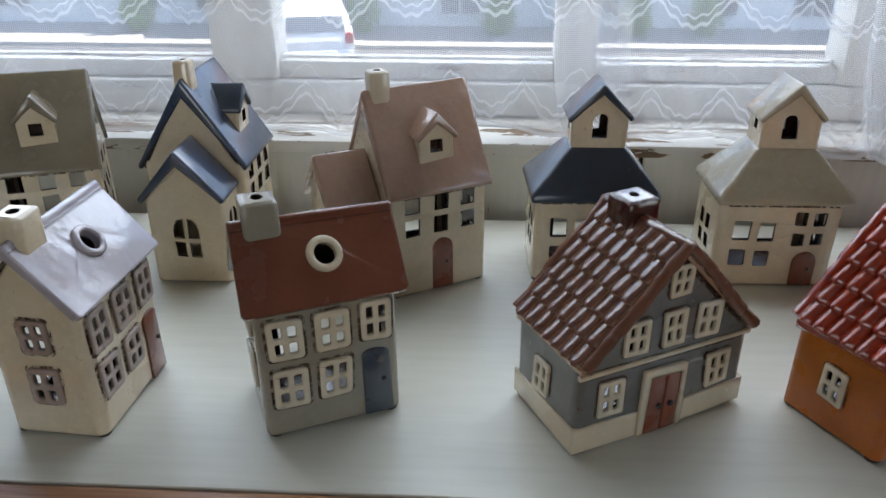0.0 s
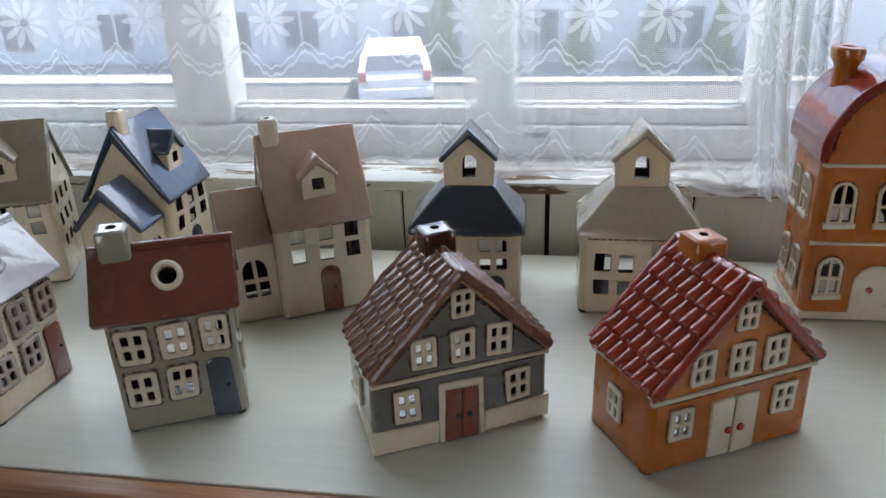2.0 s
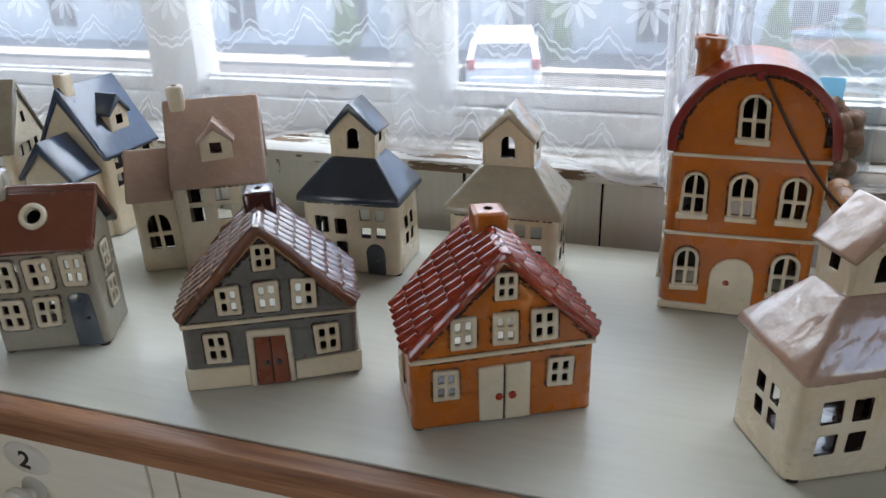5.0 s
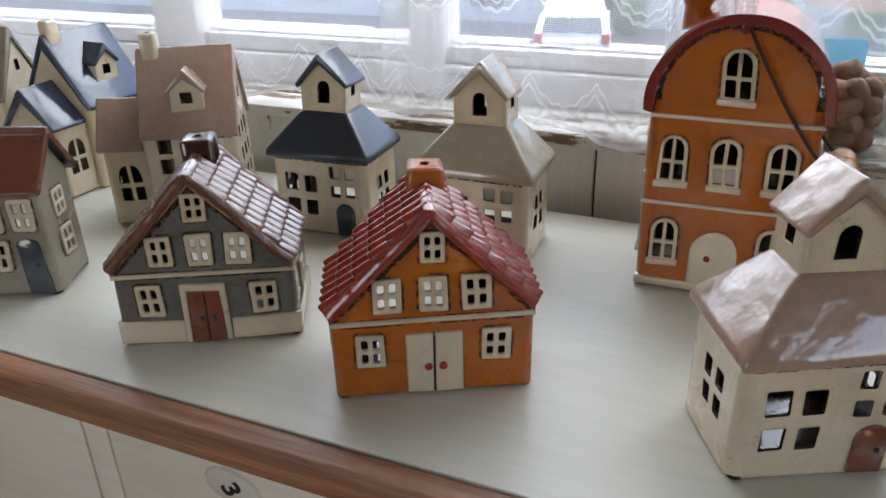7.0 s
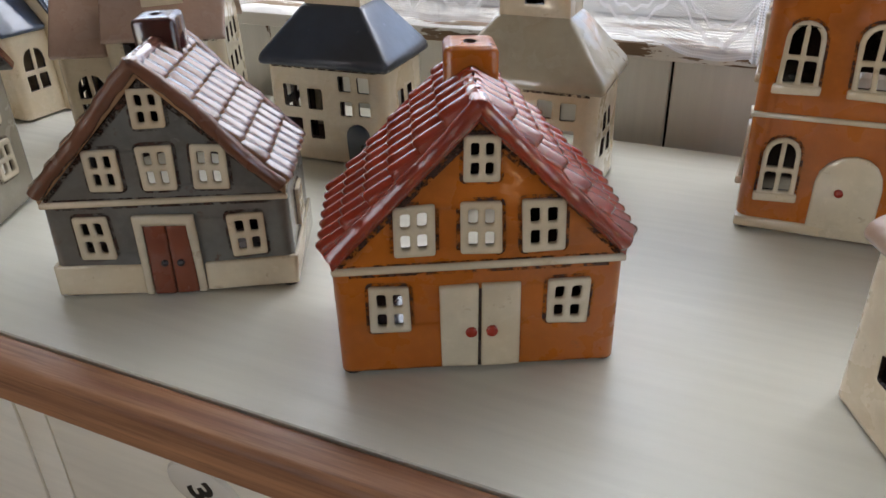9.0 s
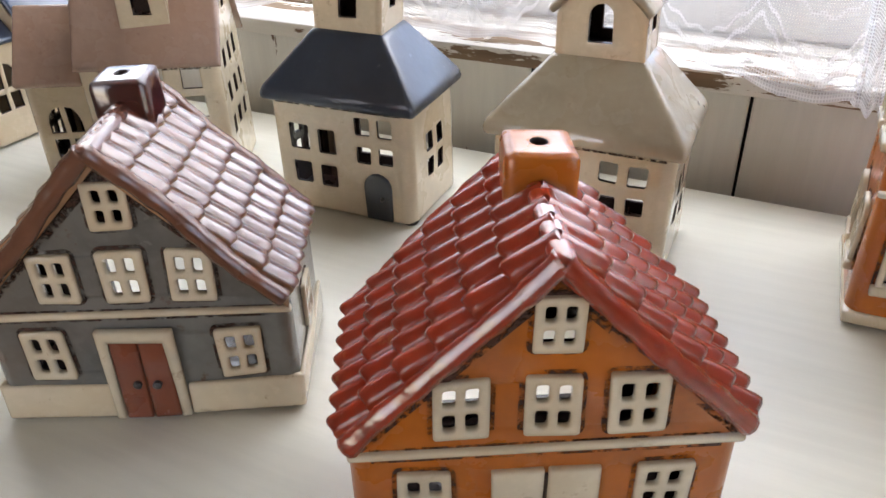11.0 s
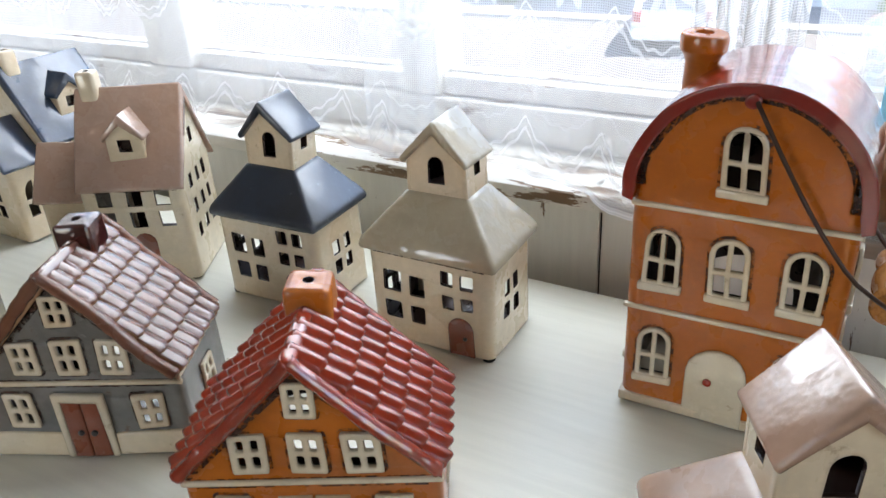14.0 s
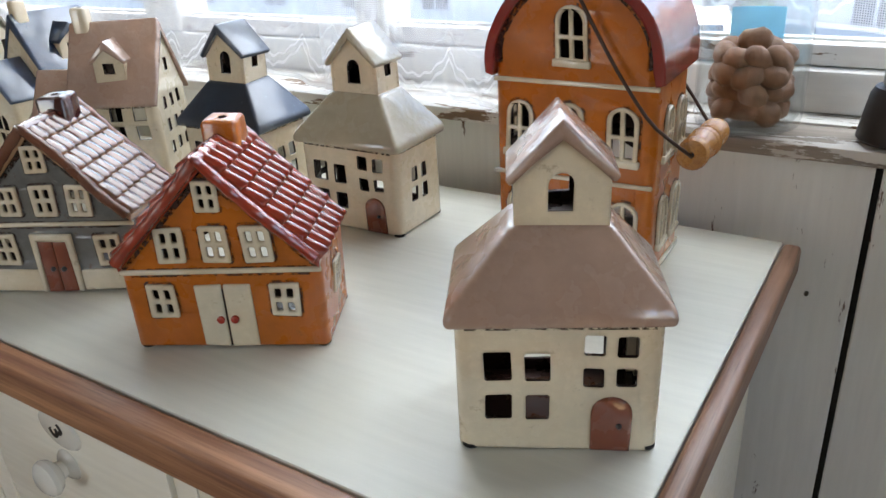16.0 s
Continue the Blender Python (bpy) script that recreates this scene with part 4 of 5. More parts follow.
X0, X1, Y0, Y1, TOP = -2.4, 2.75, -2.5, 0.905, 2.55
WX0, WX1, WZ0, WZ1 = -0.98, 1.22, 0.925, 2.12      # the window's opening
structure("floor", rbox(bmesh.new(), X0, X1, Y0, Y1 + 0.3, -0.12, 0.0, 0), FLOORWOOD, "pale oak floor of the room", "floor")
structure("ceiling", rbox(bmesh.new(), X0 - 0.2, X1 + 0.2, Y0 - 0.2, Y1 + 0.4, TOP, TOP + 0.15, 0), PLASTER, "plain ochre ceiling", "ceiling")
bm = bmesh.new()
plate(bm, rect(X0 - 0.2, X1 + 0.2, -0.12, TOP), [rect(WX0, WX1, WZ0, WZ1)], FRONT(Y1), 0.30)
structure("wall_north", bm, [PLASTER, PLASTER], "ochre plastered wall with the wide window opening", "wall")
# south and east walls: unseen openings added to hold the fill lamps
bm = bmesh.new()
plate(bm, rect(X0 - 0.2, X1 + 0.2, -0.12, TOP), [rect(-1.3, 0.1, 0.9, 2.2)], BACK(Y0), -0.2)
structure("wall_south", bm, [PLASTER, PLASTER], "ochre plastered wall with an opening added for fill light", "wall")
bm = bmesh.new()
plate(bm, rect(Y0, Y1, -0.12, TOP), [rect(-1.2, 0.0, 0.9, 2.2)], RIGHT(X1), -0.2)
structure("wall_east", bm, [PLASTER, PLASTER], "ochre plastered wall with an opening added for fill light", "wall")
structure("wall_west", rbox(bmesh.new(), X0 - 0.2, X0, Y0, Y1, -0.12, TOP, 0), PLASTER, "plain ochre plastered wall", "wall")

# boards under the sill
edges = [-1.02, -0.84, -0.664, -0.487, -0.31, -0.125, 0.056, 0.236, 0.410, 0.585, 0.760, 0.935, 1.11, 1.26]
panel = tagged(new("board_panelling"), "grey-white painted vertical boards with open joints under the sill", "panelling", "", "structure")
part("backing", rbox(bmesh.new(), -1.02, 1.26, 0.9035, 0.9048, 0.02, 0.917, 0), DARKGAP, panel, "dark gap behind the boards")
for a, b in zip(edges, edges[1:]):
    gap = 0.0045 if a in (0.236, 0.760, -0.31) else 0.0014
    part("board", rbox(bmesh.new(), a + gap, b - 0.0012, 0.8960 + random.uniform(0, 0.0015), 0.9030, 0.03, 0.917, 0.0012, 1), BOARD, panel)
part("nail", lathe(bmesh.new(), [(0, -0.004), (0.002, -0.003), (0.002, 0.001), (0, 0.001)], lambda a, b, s: (0.722 + a, 0.8955 + s, 0.786 + b), 8), IRON, panel, "small dark nail")

# the sill: two weathered boards
sill = tagged(new("window_sill"), "weathered window sill with flaking white paint and bare wood", "window sill", "", "structure")
part("sill_board", rbox(bmesh.new(), -1.04, 0.583, 0.8840, 0.9500, 0.9175, 0.9320, 0.0025), SILLPAINT, sill)
part("sill_board", rbox(bmesh.new(), 0.5845, 1.28, 0.8845, 0.9500, 0.9175, 0.9318, 0.0025), BAREWOOD, sill, "bare grey weathered sill board")
part("sill_board", rbox(bmesh.new(), -1.04, 1.28, 0.9512, 1.0300, 0.9180, 0.9335, 0.0020), SILLPAINT, sill)
for i in range(26):
    x, y = random.uniform(-0.9, 1.1), random.uniform(0.895, 0.97)
    s = random.uniform(0.002, 0.006)
    bm = bmesh.new()
    ring = [bm.verts.new((x + s * random.uniform(0.5, 1) * math.cos(a), y + s * random.uniform(0.5, 1) * math.sin(a), 0.9342 + random.uniform(0, 0.0016))) for a in [k * 1.05 for k in range(6)]]
    bm.faces.new(ring)
    bmesh.ops.solidify(bm, geom=bm.faces[:], thickness=0.0005)
    part("paint_flake", bm, SASHPAINT, sill)

# the window: four sashes behind the curtain
POSTS = [(-0.98, -0.93), (-0.275, -0.195), (0.142, 0.190), (0.478, 0.522), (0.88, 0.93), (1.17, 1.22)]
wy0, wy1 = 0.985, 1.045
win = tagged(new("window_1"), "old white wooden window with peeling paint behind lace", "window", "", "structure")
part("bottom_rail", rbox(bmesh.new(), WX0, WX1, wy0 - 0.004, wy1, 0.9340, 0.975, 0.004), SASHPAINT, win)
part("top_rail", rbox(bmesh.new(), WX0, WX1, wy0, wy1, 2.05, 2.12, 0.004), SASHPAINT, win)
for a, b in POSTS:
    part("post", rbox(bmesh.new(), a, b, wy0, wy1, 0.976, 2.049, 0.004), SASHPAINT, win)
for (a0, a), (b, b1) in zip(POSTS, POSTS[1:]):
    sash = part("sash", rbox(bmesh.new(), a + 0.001, b - 0.001, wy0 + 0.008, wy1 - 0.006, 0.9765, 0.9975, 0.003), SASHPAINT, win, "bottom rail of a sash")
    for z in (1.46, 1.99):
        part("sash_bar", rbox(bmesh.new(), a + 0.001, b - 0.001, wy0 + 0.014, wy1 - 0.012, z, z + 0.032, 0.003), SASHPAINT, sash)
    bm = bmesh.new()
    bm.faces.new([bm.verts.new(p) for p in ((a, 1.022, 0.996), (b, 1.022, 0.996), (b, 1.022, 2.05), (a, 1.022, 2.05))])
    g = part("pane", bm, PANE, sash, "clear window pane")
    g.visible_shadow = False
    part("putty_bead", rbox(bmesh.new(), a + 0.001, b - 0.001, 1.010, 1.021, 0.9978, 1.0005, 0.0008), SASHPAINT, sash)

# ---- the chest of drawers ----
chest = tagged(new("chest_of_drawers"), "cream painted chest of numbered drawers with stained pine edging", "chest of drawers")
CX0, CX1, CY0, CY1, TZ = -0.97, 0.700, 0.428, 0.858, 0.850
part("top", rbox(bmesh.new(), CX0, CX1, CY0, CY1, 0.824, TZ, 0.0008, 1), TOPPAINT, chest, "white painted top with faint brush marks")
part("front_edging", rbox(bmesh.new(), CX0 - 0.02, CX1 + 0.0165, 0.4035, CY0 - 0.0006, 0.8225, TZ + 0.0006, 0.0045, 3), EDGEWOOD, chest, "red-brown stained pine edging")
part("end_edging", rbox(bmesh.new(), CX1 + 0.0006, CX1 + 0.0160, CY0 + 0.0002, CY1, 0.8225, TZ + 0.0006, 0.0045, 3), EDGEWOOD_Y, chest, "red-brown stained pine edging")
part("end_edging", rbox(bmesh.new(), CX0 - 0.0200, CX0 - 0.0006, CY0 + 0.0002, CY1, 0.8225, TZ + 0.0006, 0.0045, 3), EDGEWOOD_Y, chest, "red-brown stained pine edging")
part("side_panel", rbox(bmesh.new(), 0.668, 0.690, 0.434, 0.85, 0.05, 0.8235, 0.002), DRAWERPAINT, chest)
part("side_panel", rbox(bmesh.new(), -0.96, -0.938, 0.434, 0.85, 0.05, 0.8235, 0.002), DRAWERPAINT, chest)
part("back_panel", rbox(bmesh.new(), -0.937, 0.667, 0.835, 0.850, 0.05, 0.8235, 0), DRAWERPAINT, chest)
part("bottom_panel", rbox(bmesh.new(), -0.937, 0.667, 0.46, 0.834, 0.05, 0.07, 0), DRAWERPAINT, chest)
DR = [(-0.743, -0.485), (-0.456, -0.198), (-0.169, 0.089), (0.118, 0.376), (0.405, 0.640)]
for i, x in enumerate([-0.938, -0.4840, -0.1970, 0.0900, 0.3790, 0.6410]):
    part("stile", rbox(bmesh.new(), x, (-0.744, -0.457, -0.170, 0.117, 0.404, 0.667)[i], 0.434, 0.455, 0.05, 0.8235, 0.0012), DRAWERPAINT, chest)
for z0, z1 in ((0.8085, 0.8235), (0.6400, 0.6620), (0.4500, 0.4720), (0.2500, 0.2720), (0.05, 0.0720)):
    for a, b in DR:
        part("rail", rbox(bmesh.new(), a - 0.0005, b + 0.0015, 0.4355, 0.455, z0, z1, 0.001), DRAWERPAINT, chest)
for r, (z0, z1) in enumerate(((0.6635, 0.8070), (0.4735, 0.6385), (0.2735, 0.4485), (0.0735, 0.2485))):
    for i, (a, b) in enumerate(DR):
        dr = part("drawer", rbox(bmesh.new(), a + 0.0012, b - (0.0035 if i == 3 else 0.0012), 0.4335, 0.453, z0, z1, 0.0015), DRAWERPAINT, chest, "cream painted drawer front")
        if i == 0 or i == 4:
            continue
        c, zp = (a + b) / 2 - 0.004, z1 - 0.035
        tc, ts = math.cos(radians(3 * i)), math.sin(radians(3 * i))
        bm = bmesh.new()
        lathe(bm, [(0, -0.0038), (0.75, -0.0036), (0.93, -0.0024), (1.0, -0.0004), (1.0, 0.001)], lambda p, q, s: (c + 0.0265 * p * tc + 0.0175 * q * ts, 0.4335 + s, zp + 0.0175 * q * tc - 0.0265 * p * ts), 26)
        smooth(part("number_plaque", bm, PORCELAIN, dr, "oval ivory enamel number plaque"))
        bm = bmesh.new()
        prof = [(0, -0.027), (0.010, -0.0262), (0.0155, -0.0225), (0.0165, -0.0185), (0.0140, -0.0140), (0.0085, -0.0105), (0.0075, -0.0060), (0.0125, -0.0030), (0.0145, -0.0008), (0.0145, 0.001)]
        lathe(bm, prof, lambda p, q, s: (c - 0.003 + p, 0.4335 + s, zp - 0.0370 + q), 22)
        smooth(part("drawer_knob", bm, PORCELAIN, dr, "round white porcelain knob"))
        if r == 0 and i in (2, 3):
            cu = bpy.data.curves.new("numeral", 'FONT')
            cu.body, cu.size, cu.align_x, cu.align_y, cu.extrude, cu.offset = ("2", "3")[i - 2], 0.026, 'CENTER', 'CENTER', 0.0002, 0.0007
            tmp = bpy.data.objects.new("tmp", cu)
            me = bpy.data.meshes.new_from_object(tmp)
            bpy.data.objects.remove(tmp)
            me.materials.clear()
            me.materials.append(INK)
            num = new("numeral", me)
            num.parent = dr
            num.matrix_local = pose(c, 0.4335 - 0.0040, zp, 90, 0, 0) @ pose(0, 0, 0, 0, 0, -58 if i == 3 else -10)
            tagged(num, "black painted numeral")

# ---- the curtains ----
def curtain(name, label, xa, xb, y, hem, amp, waves, shift, lift=None, mat=None, fall=None):
    """A hanging lace panel; its cloth is wider than its span by the folds."""
    bm = bmesh.new()
    uv = bm.loops.layers.uv.new("lace")
    nx, nz, top = 120, 26, 1.98
    rows = []
    length, last = 0.0, None
    us = []
    for i in range(nx + 1):
        k = i / nx
        x = xa + (xb - xa) * k
        yy = y + amp * math.sin(waves * 2 * math.pi * k + shift) + amp * 0.5 * math.sin(waves * 4.7 * math.pi * k + 1.3 + shift)
        if last:
            length += math.hypot(x - last[0], yy - last[1])
        last = (x, yy)
        us.append((x, yy, length + shift * 0.03))
    for j in range(nz + 1):
        q = j / nz
        row = []
        for x, yy, u in us:
            over = fall(x) if fall else 0.0
            h = hem + (lift(x) if lift else 0.0) - 0.010 * over
            z = h + (top - h) * q ** 1.4
            row.append((bm.verts.new((x + 0.004 * math.sin(9 * z + 4 * u), y + (yy - y) * (1 - 0.25 * q) + 0.003 * math.sin(14 * z + 30 * u) - 0.064 * over * math.exp(-(z - h) / 0.085), z)), u, z - h))
        rows.append(row)
    for a, b in zip(rows, rows[1:]):
        for i in range(nx):
            q = (a[i], a[i + 1], b[i + 1], b[i])
            f = bm.faces.new([p[0] for p in q])
            f.smooth = True
            for lp, p in zip(f.loops, q):
                lp[uv].uv = (p[1], p[2])
    return tagged(link_mesh(name, bm, mat or LACE), label, "curtain", "lace curtains")


dip = lambda x: 0.020 * max(0.0, 1 - abs(x - 0.03) / 0.09)
curtain("lace_curtain", "sheer white lace curtain with scalloped hem, hanging to the sill", -0.97, 0.215, 0.938, 0.9390, 0.007, 9, 0.4, dip, None, lambda x: 0.50)
curtain("lace_curtain", "sheer white lace curtain overlapping its neighbour at the window", 0.135, 0.500, 0.930, 0.9385, 0.005, 4, 2.0, None, None, lambda x: max(0.40, min(1.0, (x - 0.33) / 0.10)))
curtain("lace_curtain", "sheer white lace curtain bunched into tight folds", 0.470, 0.560, 0.925, 0.9360, 0.010, 5, 1.1, None, THICKLACE, lambda x: 1.0)
curtain("lace_curtain", "sheer white lace curtain lifted clear of the sill", 0.560, 1.20, 0.979, 0.9720, 0.0025, 5, 0.2, lambda x: 0.05 - 0.10 * max(0, min(1, (x - 0.62) / 0.5)) * 0.5)
bm = bmesh.new()
lathe(bm, [(0, -1.0), (0.008, -1.0), (0.008, 1.25), (0, 1.25)], lambda a, b, s: (s, 0.938 + a, 1.995 + b), 12)
tagged(link_mesh("curtain_rod", bm, SASHPAINT), "white painted curtain rod over the window", "curtain rod")

# ---- the houses ----
cupola_house("ceramic_house", "cream ceramic house with slate-blue hipped roof and cupola", (0.1065, 0.7150), 3.0, 1.0, SLATE, SLATE, 0.985)
cupola_house("ceramic_house", "cream ceramic house with beige hipped roof and cupola, brown door", (0.2750, 0.7160), 1.0, 2.0, BEIGE, DOORRED)
cupola_house("ceramic_house", "cream ceramic house with glossy dusty-pink hipped roof and cupola", (0.5905, 0.4855), 27.4, 3.0, PINK, DOORRED, 1.005)
barn("ceramic_house", "grey-blue ceramic house with brown tiled roof and double door", (0.121, 0.470), 27.8, 4.0, GREYBLUE, BROWNTILE, TAN, DARKRED, DOORRED, DOT, True)
barn("ceramic_house", "amber ceramic house with red tiled roof and ivory double door", (0.321, 0.470), 28.2, 5.0, ORANGE, RED, REDEDGE, ORANGE, FRAME, REDDOT, False)
oculus_house("ceramic_house", "stone-grey ceramic house with brown roof, round window and blue door", (-0.088, 0.476), 24.0, 6.0, STONE, BROWN, FRAME, BLUEDOOR, FRAME, STONE)
oculus_house("ceramic_house", "cream ceramic house with lilac roof and round roof window", (-0.201, 0.471), 86.0, 7.0, CREAM, LILAC, TAUPE, DOORRED, LILAC, CREAM)
annex_house("ceramic_house", "tall cream ceramic house with pink roof, dormer and annex", (-0.0250, 0.6720), 29.5, 8.0, PINK, DOORRED, PINK)
annex_house("ceramic_house", "tall cream ceramic house with navy roof, dormer and annex", (-0.172, 0.741), 90.5, 10.0, NAVY, SLATE, SLATE)
annex_house("ceramic_house", "tall cream ceramic house with olive-grey roof and dormer", (-0.406, 0.706), 21.0, 11.0, OLIVE, DOORRED, OLIVE)
lantern_house((0.4890, 0.7220), 1.0)
still()

# ---- things on the sill ----
jx, jy, jz = 0.645, 0.9225, 0.9342
jar = new("nut_jar")
jar.matrix_world = pose(jx, jy, jz)
tagged(jar, "clear glass jar half full of brown nuts on the sill", "glass jar")
bm = bmesh.new()
lathe(bm, [(0, 0.0), (0.040, 0.0), (0.0455, 0.003), (0.0475, 0.012), (0.0480, 0.120), (0.0470, 0.130), (0.0480, 0.136), (0.0475, 0.139), (0.0455, 0.139), (0.0450, 0.130), (0.0460, 0.119), (0.0455, 0.014), (0.041, 0.008), (0, 0.007)], lambda a, b, s: (a, b, s), 40)
smooth(part("glass_body", bm, JARGLASS, jar, "thick clear glass body")).visible_shadow = False
bm = bmesh.new()
lathe(bm, [(0, 0.141), (0.0505, 0.141), (0.0525, 0.144), (0.0525, 0.154), (0.049, 0.157), (0.020, 0.160), (0.016, 0.172), (0, 0.176)], lambda a, b, s: (a, b, s), 36)
smooth(part("lid", bm, JARGLASS, jar, "clear glass lid with a knob")).visible_shadow = False
bm = bmesh.new()
for i in range(9):
    a, b = radians(68 + 7 * i), radians(68 + 7 * (i + 1))
    bm.faces.new([bm.verts.new((0.0450 * math.cos(q), 0.0450 * math.sin(q), z)) for q, z in ((a, 0.046), (b, 0.046), (b, 0.100), (a, 0.100))])
bmesh.ops.remove_doubles(bm, verts=bm.verts, dist=1e-5)
bmesh.ops.solidify(bm, geom=bm.faces[:], thickness=0.0004)
part("label", bm, BLUECARD, jar, "pale blue paper label")
rnd = random.Random(5)
for k in range(37):
    lay = k // 9
    a = (k % 9) * 0.785 + lay * 0.4 + rnd.uniform(-0.12, 0.12)
    rr = 0.0275 * math.sqrt(rnd.uniform(0.75, 1)) if k % 9 else 0.005
    bm = bmesh.new()
    bmesh.ops.create_icosphere(bm, subdivisions=2, radius=1.0)
    lx, wd = rnd.uniform(0.0145, 0.0190), rnd.uniform(0.0098, 0.0138)
    for v in bm.verts:
        p = v.co.copy()
        waist = 1 - 0.18 * math.exp(-(p.x / 0.3) ** 2)
        v.co = Vector((p.x * lx, p.y * wd * waist, p.z * wd * waist)) * (1 + 0.05 * noise.noise(p * 4 + Vector((k, 0, 0))))
    ob = smooth(link_mesh("nut", bm, NUT))
    ob.matrix_world = pose(jx + rr * math.cos(a), jy + rr * math.sin(a), jz + 0.0205 + lay * 0.0140 + rnd.uniform(-0.003, 0.003), rnd.uniform(-38, 38), rnd.uniform(-38, 38), math.degrees(a) + 90 + rnd.uniform(-35, 35))
    tagged(ob, "brown ridged nut lying in the glass jar", "nut", "nuts in the jar")

foot = new("lamp_foot")
foot.matrix_world = pose(0.770, 0.916, 0.9340)
tagged(foot, "dark iron lamp foot standing on the sill", "lamp")
bm = bmesh.new()
lathe(bm, [(0, 0.0), (0.030, 0.0), (0.033, 0.003), (0.032, 0.010), (0.027, 0.040), (0.024, 0.046), (0, 0.046)], lambda a, b, s: (a, b, s), 24)
smooth(part("base", bm, IRON, foot))
bm = bmesh.new()
lathe(bm, [(0.016, 0.045), (0.019, 0.048), (0.019, 0.062), (0.014, 0.066), (0.014, 0.080), (0, 0.082)], lambda a, b, s: (a, b, s), 24)
smooth(part("collar", bm, plain("grey_metal", (0.35, 0.36, 0.36), 0.35, 0.8), foot, "grey metal collar"))

# ---- outdoors ----
GZ = -2.9
ASPHALT = plain("asphalt", (0.10, 0.10, 0.105), 0.9, scale=8, bump=0.4, dist=0.01)
PAVING = plain("light_paving", (0.34, 0.33, 0.31), 0.9, scale=6)
RENDERWALL = plain("white_render", (0.74, 0.75, 0.76), 0.85, scale=3, var=0.92)
ROOFTILE = plain("red_roof_tiles", (0.30, 0.12, 0.08), 0.8, scale=4)
# pane base is lifted to a grey-blue that includes sky reflection
DARKPANE = plain("dark_window_pane", (0.11, 0.13, 0.16), 0.1)
LEAF = plain("thuja_leaves", (0.19, 0.33, 0.08), 0.7, scale=12, var=0.5)
CARPAINT = plain("white_car_paint", (0.80, 0.80, 0.80), 0.15, var=0.98, scale=2)
TAIL = plain("red_lamp_glass", (0.45, 0.02, 0.02), 0.15)
RUBBER = plain("black_rubber", (0.02, 0.02, 0.02), 0.8)
bm = bmesh.new()
bm.faces.new([bm.verts.new(p) for p in ((-600, -600, GZ), (600, -600, GZ), (600, 900, GZ), (-600, 900, GZ))])
structure("ground", bm, PAVING, "light paved ground outside the house", "ground")
structure("road", rbox(bmesh.new(), -60, 60, 9.5, 19.6, GZ - 0.05, GZ + 0.01, 0), ASPHALT, "grey asphalt street", "road")
structure("pavement", rbox(bmesh.new(), -60, 60, 19.7, 22.5, GZ - 0.05, GZ + 0.10, 0), PAVING, "light pavement along the facade", "pavement")
# unseen overhang added to block the sun from the window's upper part
structure("outer_eave", rbox(bmesh.new(), X0 - 0.2, X1 + 0.2, 1.206, 1.70, 2.48, 2.60, 0), SASHPAINT, "unseen white slab over the window, added to keep sun off", "eave")
structure("outer_wall", rbox(bmesh.new(), X0 - 0.2, X1 + 0.2, Y0 - 0.2, 1.2, GZ, -0.121, 0), RENDERWALL, "white rendered base of the house", "wall")


def far_house(x0, x1, y, storeys, wins, label, mid=None):
    root = new("house")
    root.matrix_world = pose((x0 + x1) / 2, y, GZ)
    tagged(root, label, "house", "houses across the street")
    hw, hh = (x1 - x0) / 2, 2.8 * storeys
    part("wall", rbox(bmesh.new(), -hw, hw, 0, 8, 0, hh, 0), RENDERWALL, root)
    bm = bmesh.new()
    prism(bm, [(-0.5, hh - 0.1), (4, hh + 3.2), (8.5, hh - 0.1)], lambda p, q, s: (s, p, q), -hw - 0.4, hw + 0.4)
    part("roof", bm, ROOFTILE, root, "red tiled roof")
    for s in range(storeys):
        for cx in [q + (mid if mid is not None else (x0 + x1) / 2) - (x0 + x1) / 2 for q in wins]:
            wf = part("window", rbox(bmesh.new(), cx - 0.62, cx + 0.62, -0.03, 0.05, 0.36 + 2.9 * s, 1.64 + 2.9 * s, 0.01), RENDERWALL, root)
            for k in (-0.29, 0.29):
                part("pane", rbox(bmesh.new(), cx + k - 0.25, cx + k + 0.25, -0.036, -0.031, 0.44 + 2.9 * s, 1.56 + 2.9 * s, 0), DARKPANE, wf, "dark window pane")
    return root


far_house(-46.0, -6.2, 23.2, 2, (-12.0, -8.0, -4.0, 0.5, 4.5, 8.5, 12.0, 16.0, 18.2), "long white rendered house across the street")
far_house(-6.0, 34.0, 22.6, 2, (-6.6, -2.85, 1.10, 4.4, 7.0), "white rendered house behind clipped conifers", 2.25)


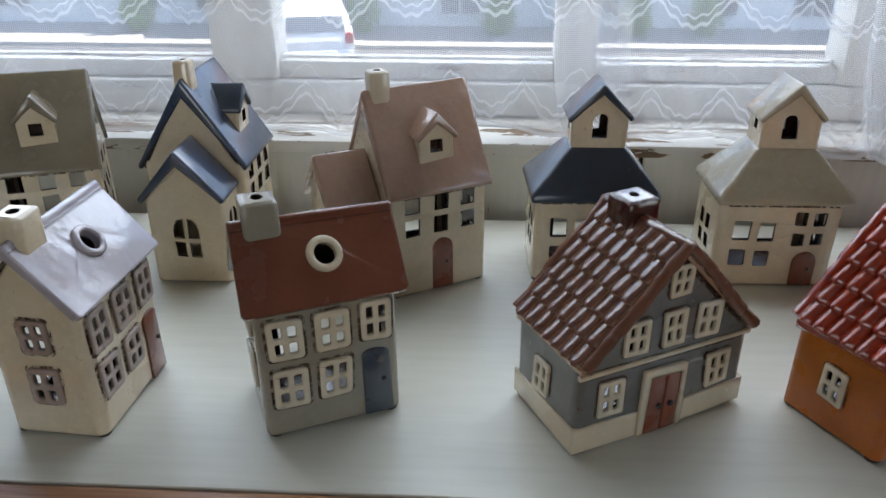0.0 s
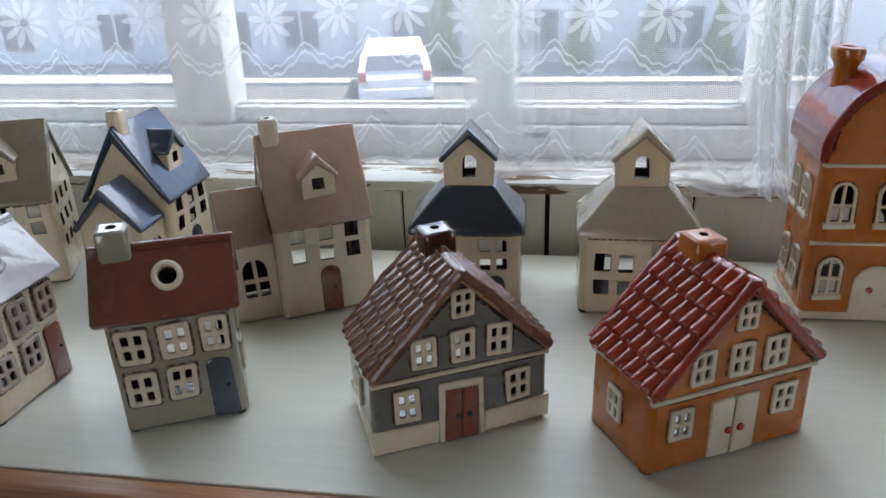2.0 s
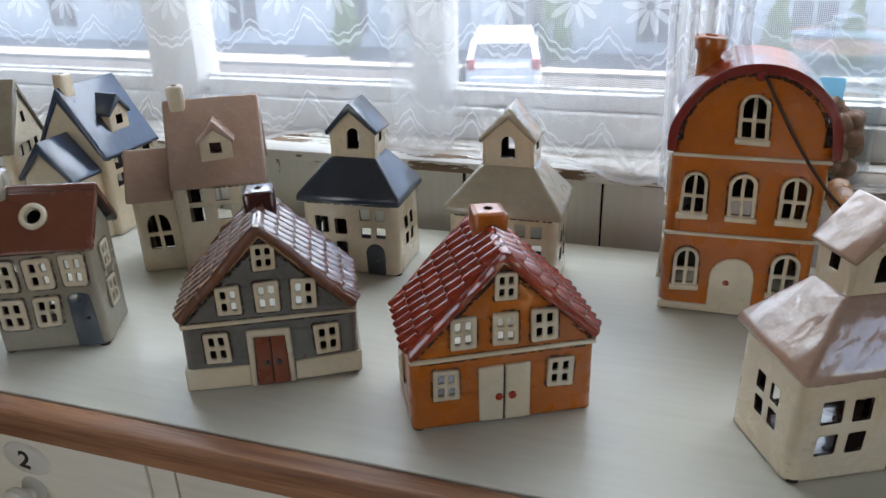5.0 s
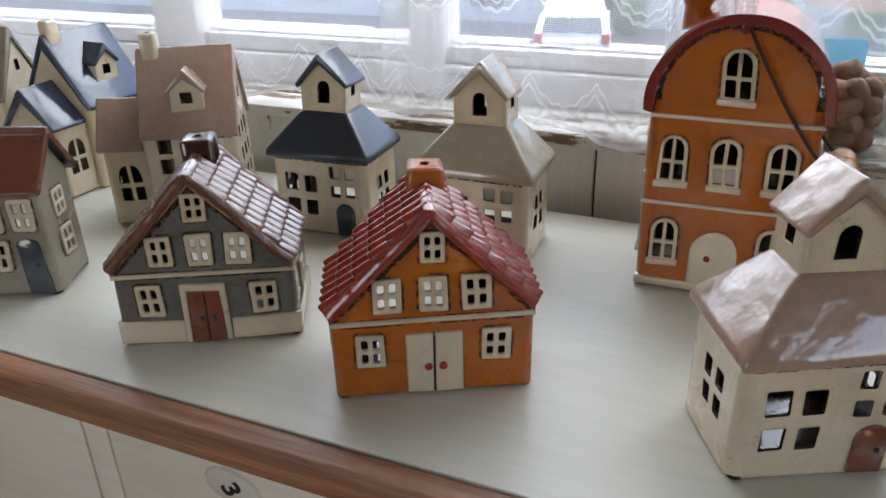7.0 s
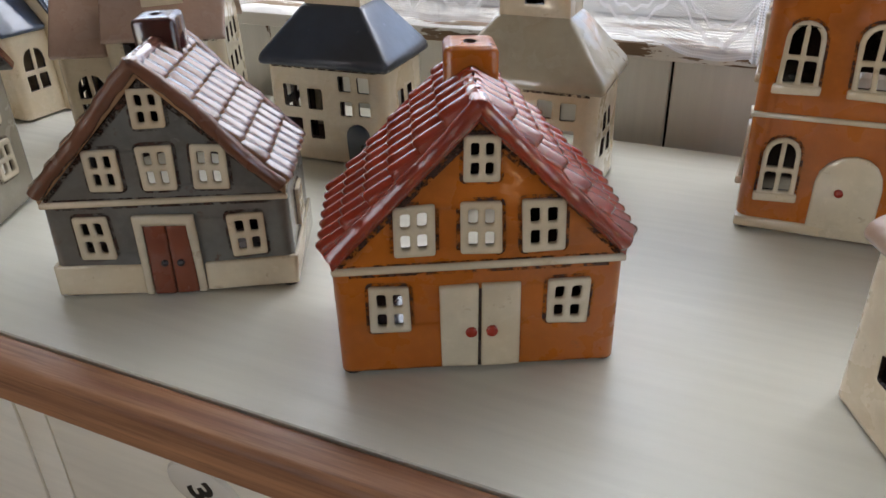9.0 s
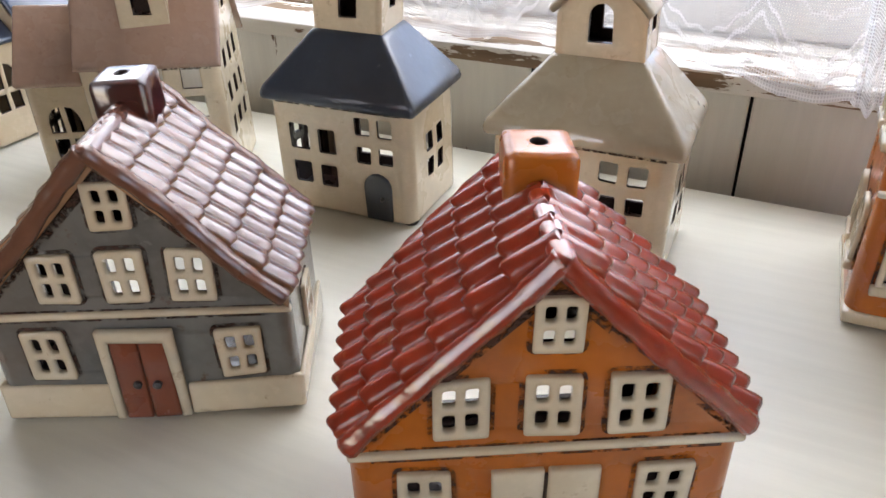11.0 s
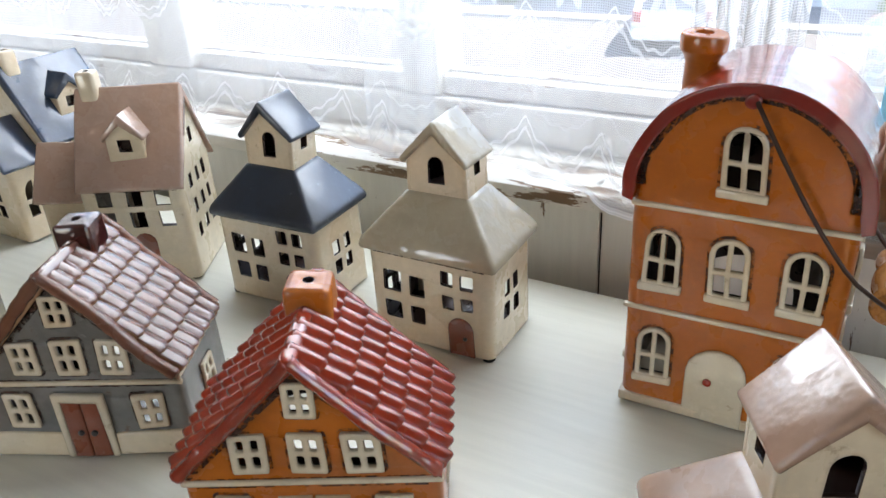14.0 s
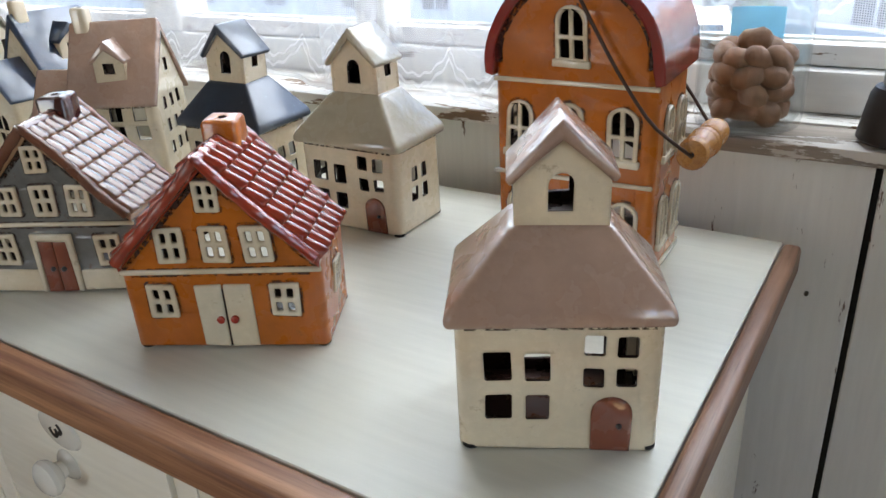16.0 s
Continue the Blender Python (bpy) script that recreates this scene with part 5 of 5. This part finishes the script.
def conifer(x, y, hgt, seed):
    root = new("conifer")
    root.matrix_world = pose(x, y, GZ)
    tagged(root, "slim bright green conifer before a white facade", "tree", "conifers by the facade")
    part("trunk", lathe(bmesh.new(), [(0.05, 0), (0.035, hgt * 0.5), (0.01, hgt * 0.95), (0, hgt * 0.96)], lambda a, b, s: (a, b, s), 7), plain_bark, root)
    rr, bm = random.Random(seed), bmesh.new()
    for i in range(560):
        k = rr.random() ** 1.25
        rad = 0.50 * (1 - k) ** 0.8 * rr.uniform(0.6, 1.08) * min(1, 0.35 + k * 5)
        a, s = rr.uniform(0, 6.28), rr.uniform(0.05, 0.11)
        c = Vector((rad * math.cos(a), rad * math.sin(a), 0.12 + k * (hgt - 0.1)))
        vs = [bm.verts.new(c + Vector((rr.uniform(-s, s), rr.uniform(-s, s), rr.uniform(-s, s * 2.2)))) for _ in range(4)]
        for t in ((0, 1, 2), (0, 2, 3), (0, 1, 3), (1, 2, 3)):
            bm.faces.new([vs[q] for q in t])
    part("crown", bm, LEAF, root, "dense crown of fine scale leaves")


plain_bark = plain("brown_bark", (0.12, 0.08, 0.05), 0.9)
for i, (x, hgt) in enumerate(((-3.2, 3.4), (0.5, 1.75), (2.4, 1.85), (4.15, 1.7), (6.0, 1.8), (-9.5, 2.4))):
    conifer(x, 21.4, hgt, i)

post = tagged(link_mesh("concrete_post", rbox(bmesh.new(), -4.25, -3.85, 8.3, 8.7, GZ, GZ + 1.15, 0.03), RENDERWALL), "white concrete post at the roadside", "post")

car = new("car")
car.matrix_world = pose(-3.58, 16.8, GZ + 0.01, 0, 0, 12)
tagged(car, "white hatchback parked in the street, seen from behind", "car")
bm = bmesh.new()
side = [(0.0, 0.35), (-0.03, 0.75), (0.03, 0.90), (0.30, 1.28), (0.50, 1.38), (1.2, 1.44), (1.9, 1.40), (2.75, 0.95), (3.75, 0.86), (3.9, 0.55), (3.85, 0.30), (0.1, 0.28)]
prism(bm, side, lambda p, q, s: (s * (1.0 if q < 0.93 else 0.90 if q < 1.33 else 0.76), p, q), -0.84, 0.84, 0.09, 4)
body = smooth(part("body", bm, CARPAINT, car))
bm = bmesh.new()
prism(bm, [(0.075, 0.945), (0.285, 1.24), (0.36, 1.24), (0.15, 0.945)], lambda p, q, s: (s * (1.0 - 0.10 * (q - 0.94) / 0.30), p - 0.035, q), -0.66, 0.66)
part("rear_window", bm, DARKPANE, car, "dark rear window")
for sx in (-1, 1):
    part("tail_light", rbox(bmesh.new(), sx * 0.73 - 0.085, sx * 0.73 + 0.085, -0.065, 0.06, 0.70, 0.93, 0.02), TAIL, car, "red tail light")
    for wy in (0.75, 3.15):
        whl = part("wheel", lathe(bmesh.new(), [(0, -0.10), (0.24, -0.10), (0.31, -0.08), (0.31, 0.08), (0.24, 0.10), (0, 0.10)], lambda a, b, s: (sx * 0.77 + s, wy + a, 0.31 + b), 20), RUBBER, car)
        part("rim", lathe(bmesh.new(), [(0, 0.108), (0.19, 0.108), (0.20, 0.10), (0, 0.10)], lambda a, b, s: (sx * (0.77 + s), wy + a, 0.31 + b), 16), CARPAINT, whl)
part("bumper", rbox(bmesh.new(), -0.80, 0.80, -0.10, 0.08, 0.32, 0.56, 0.04), CARPAINT, car, "rear bumper")
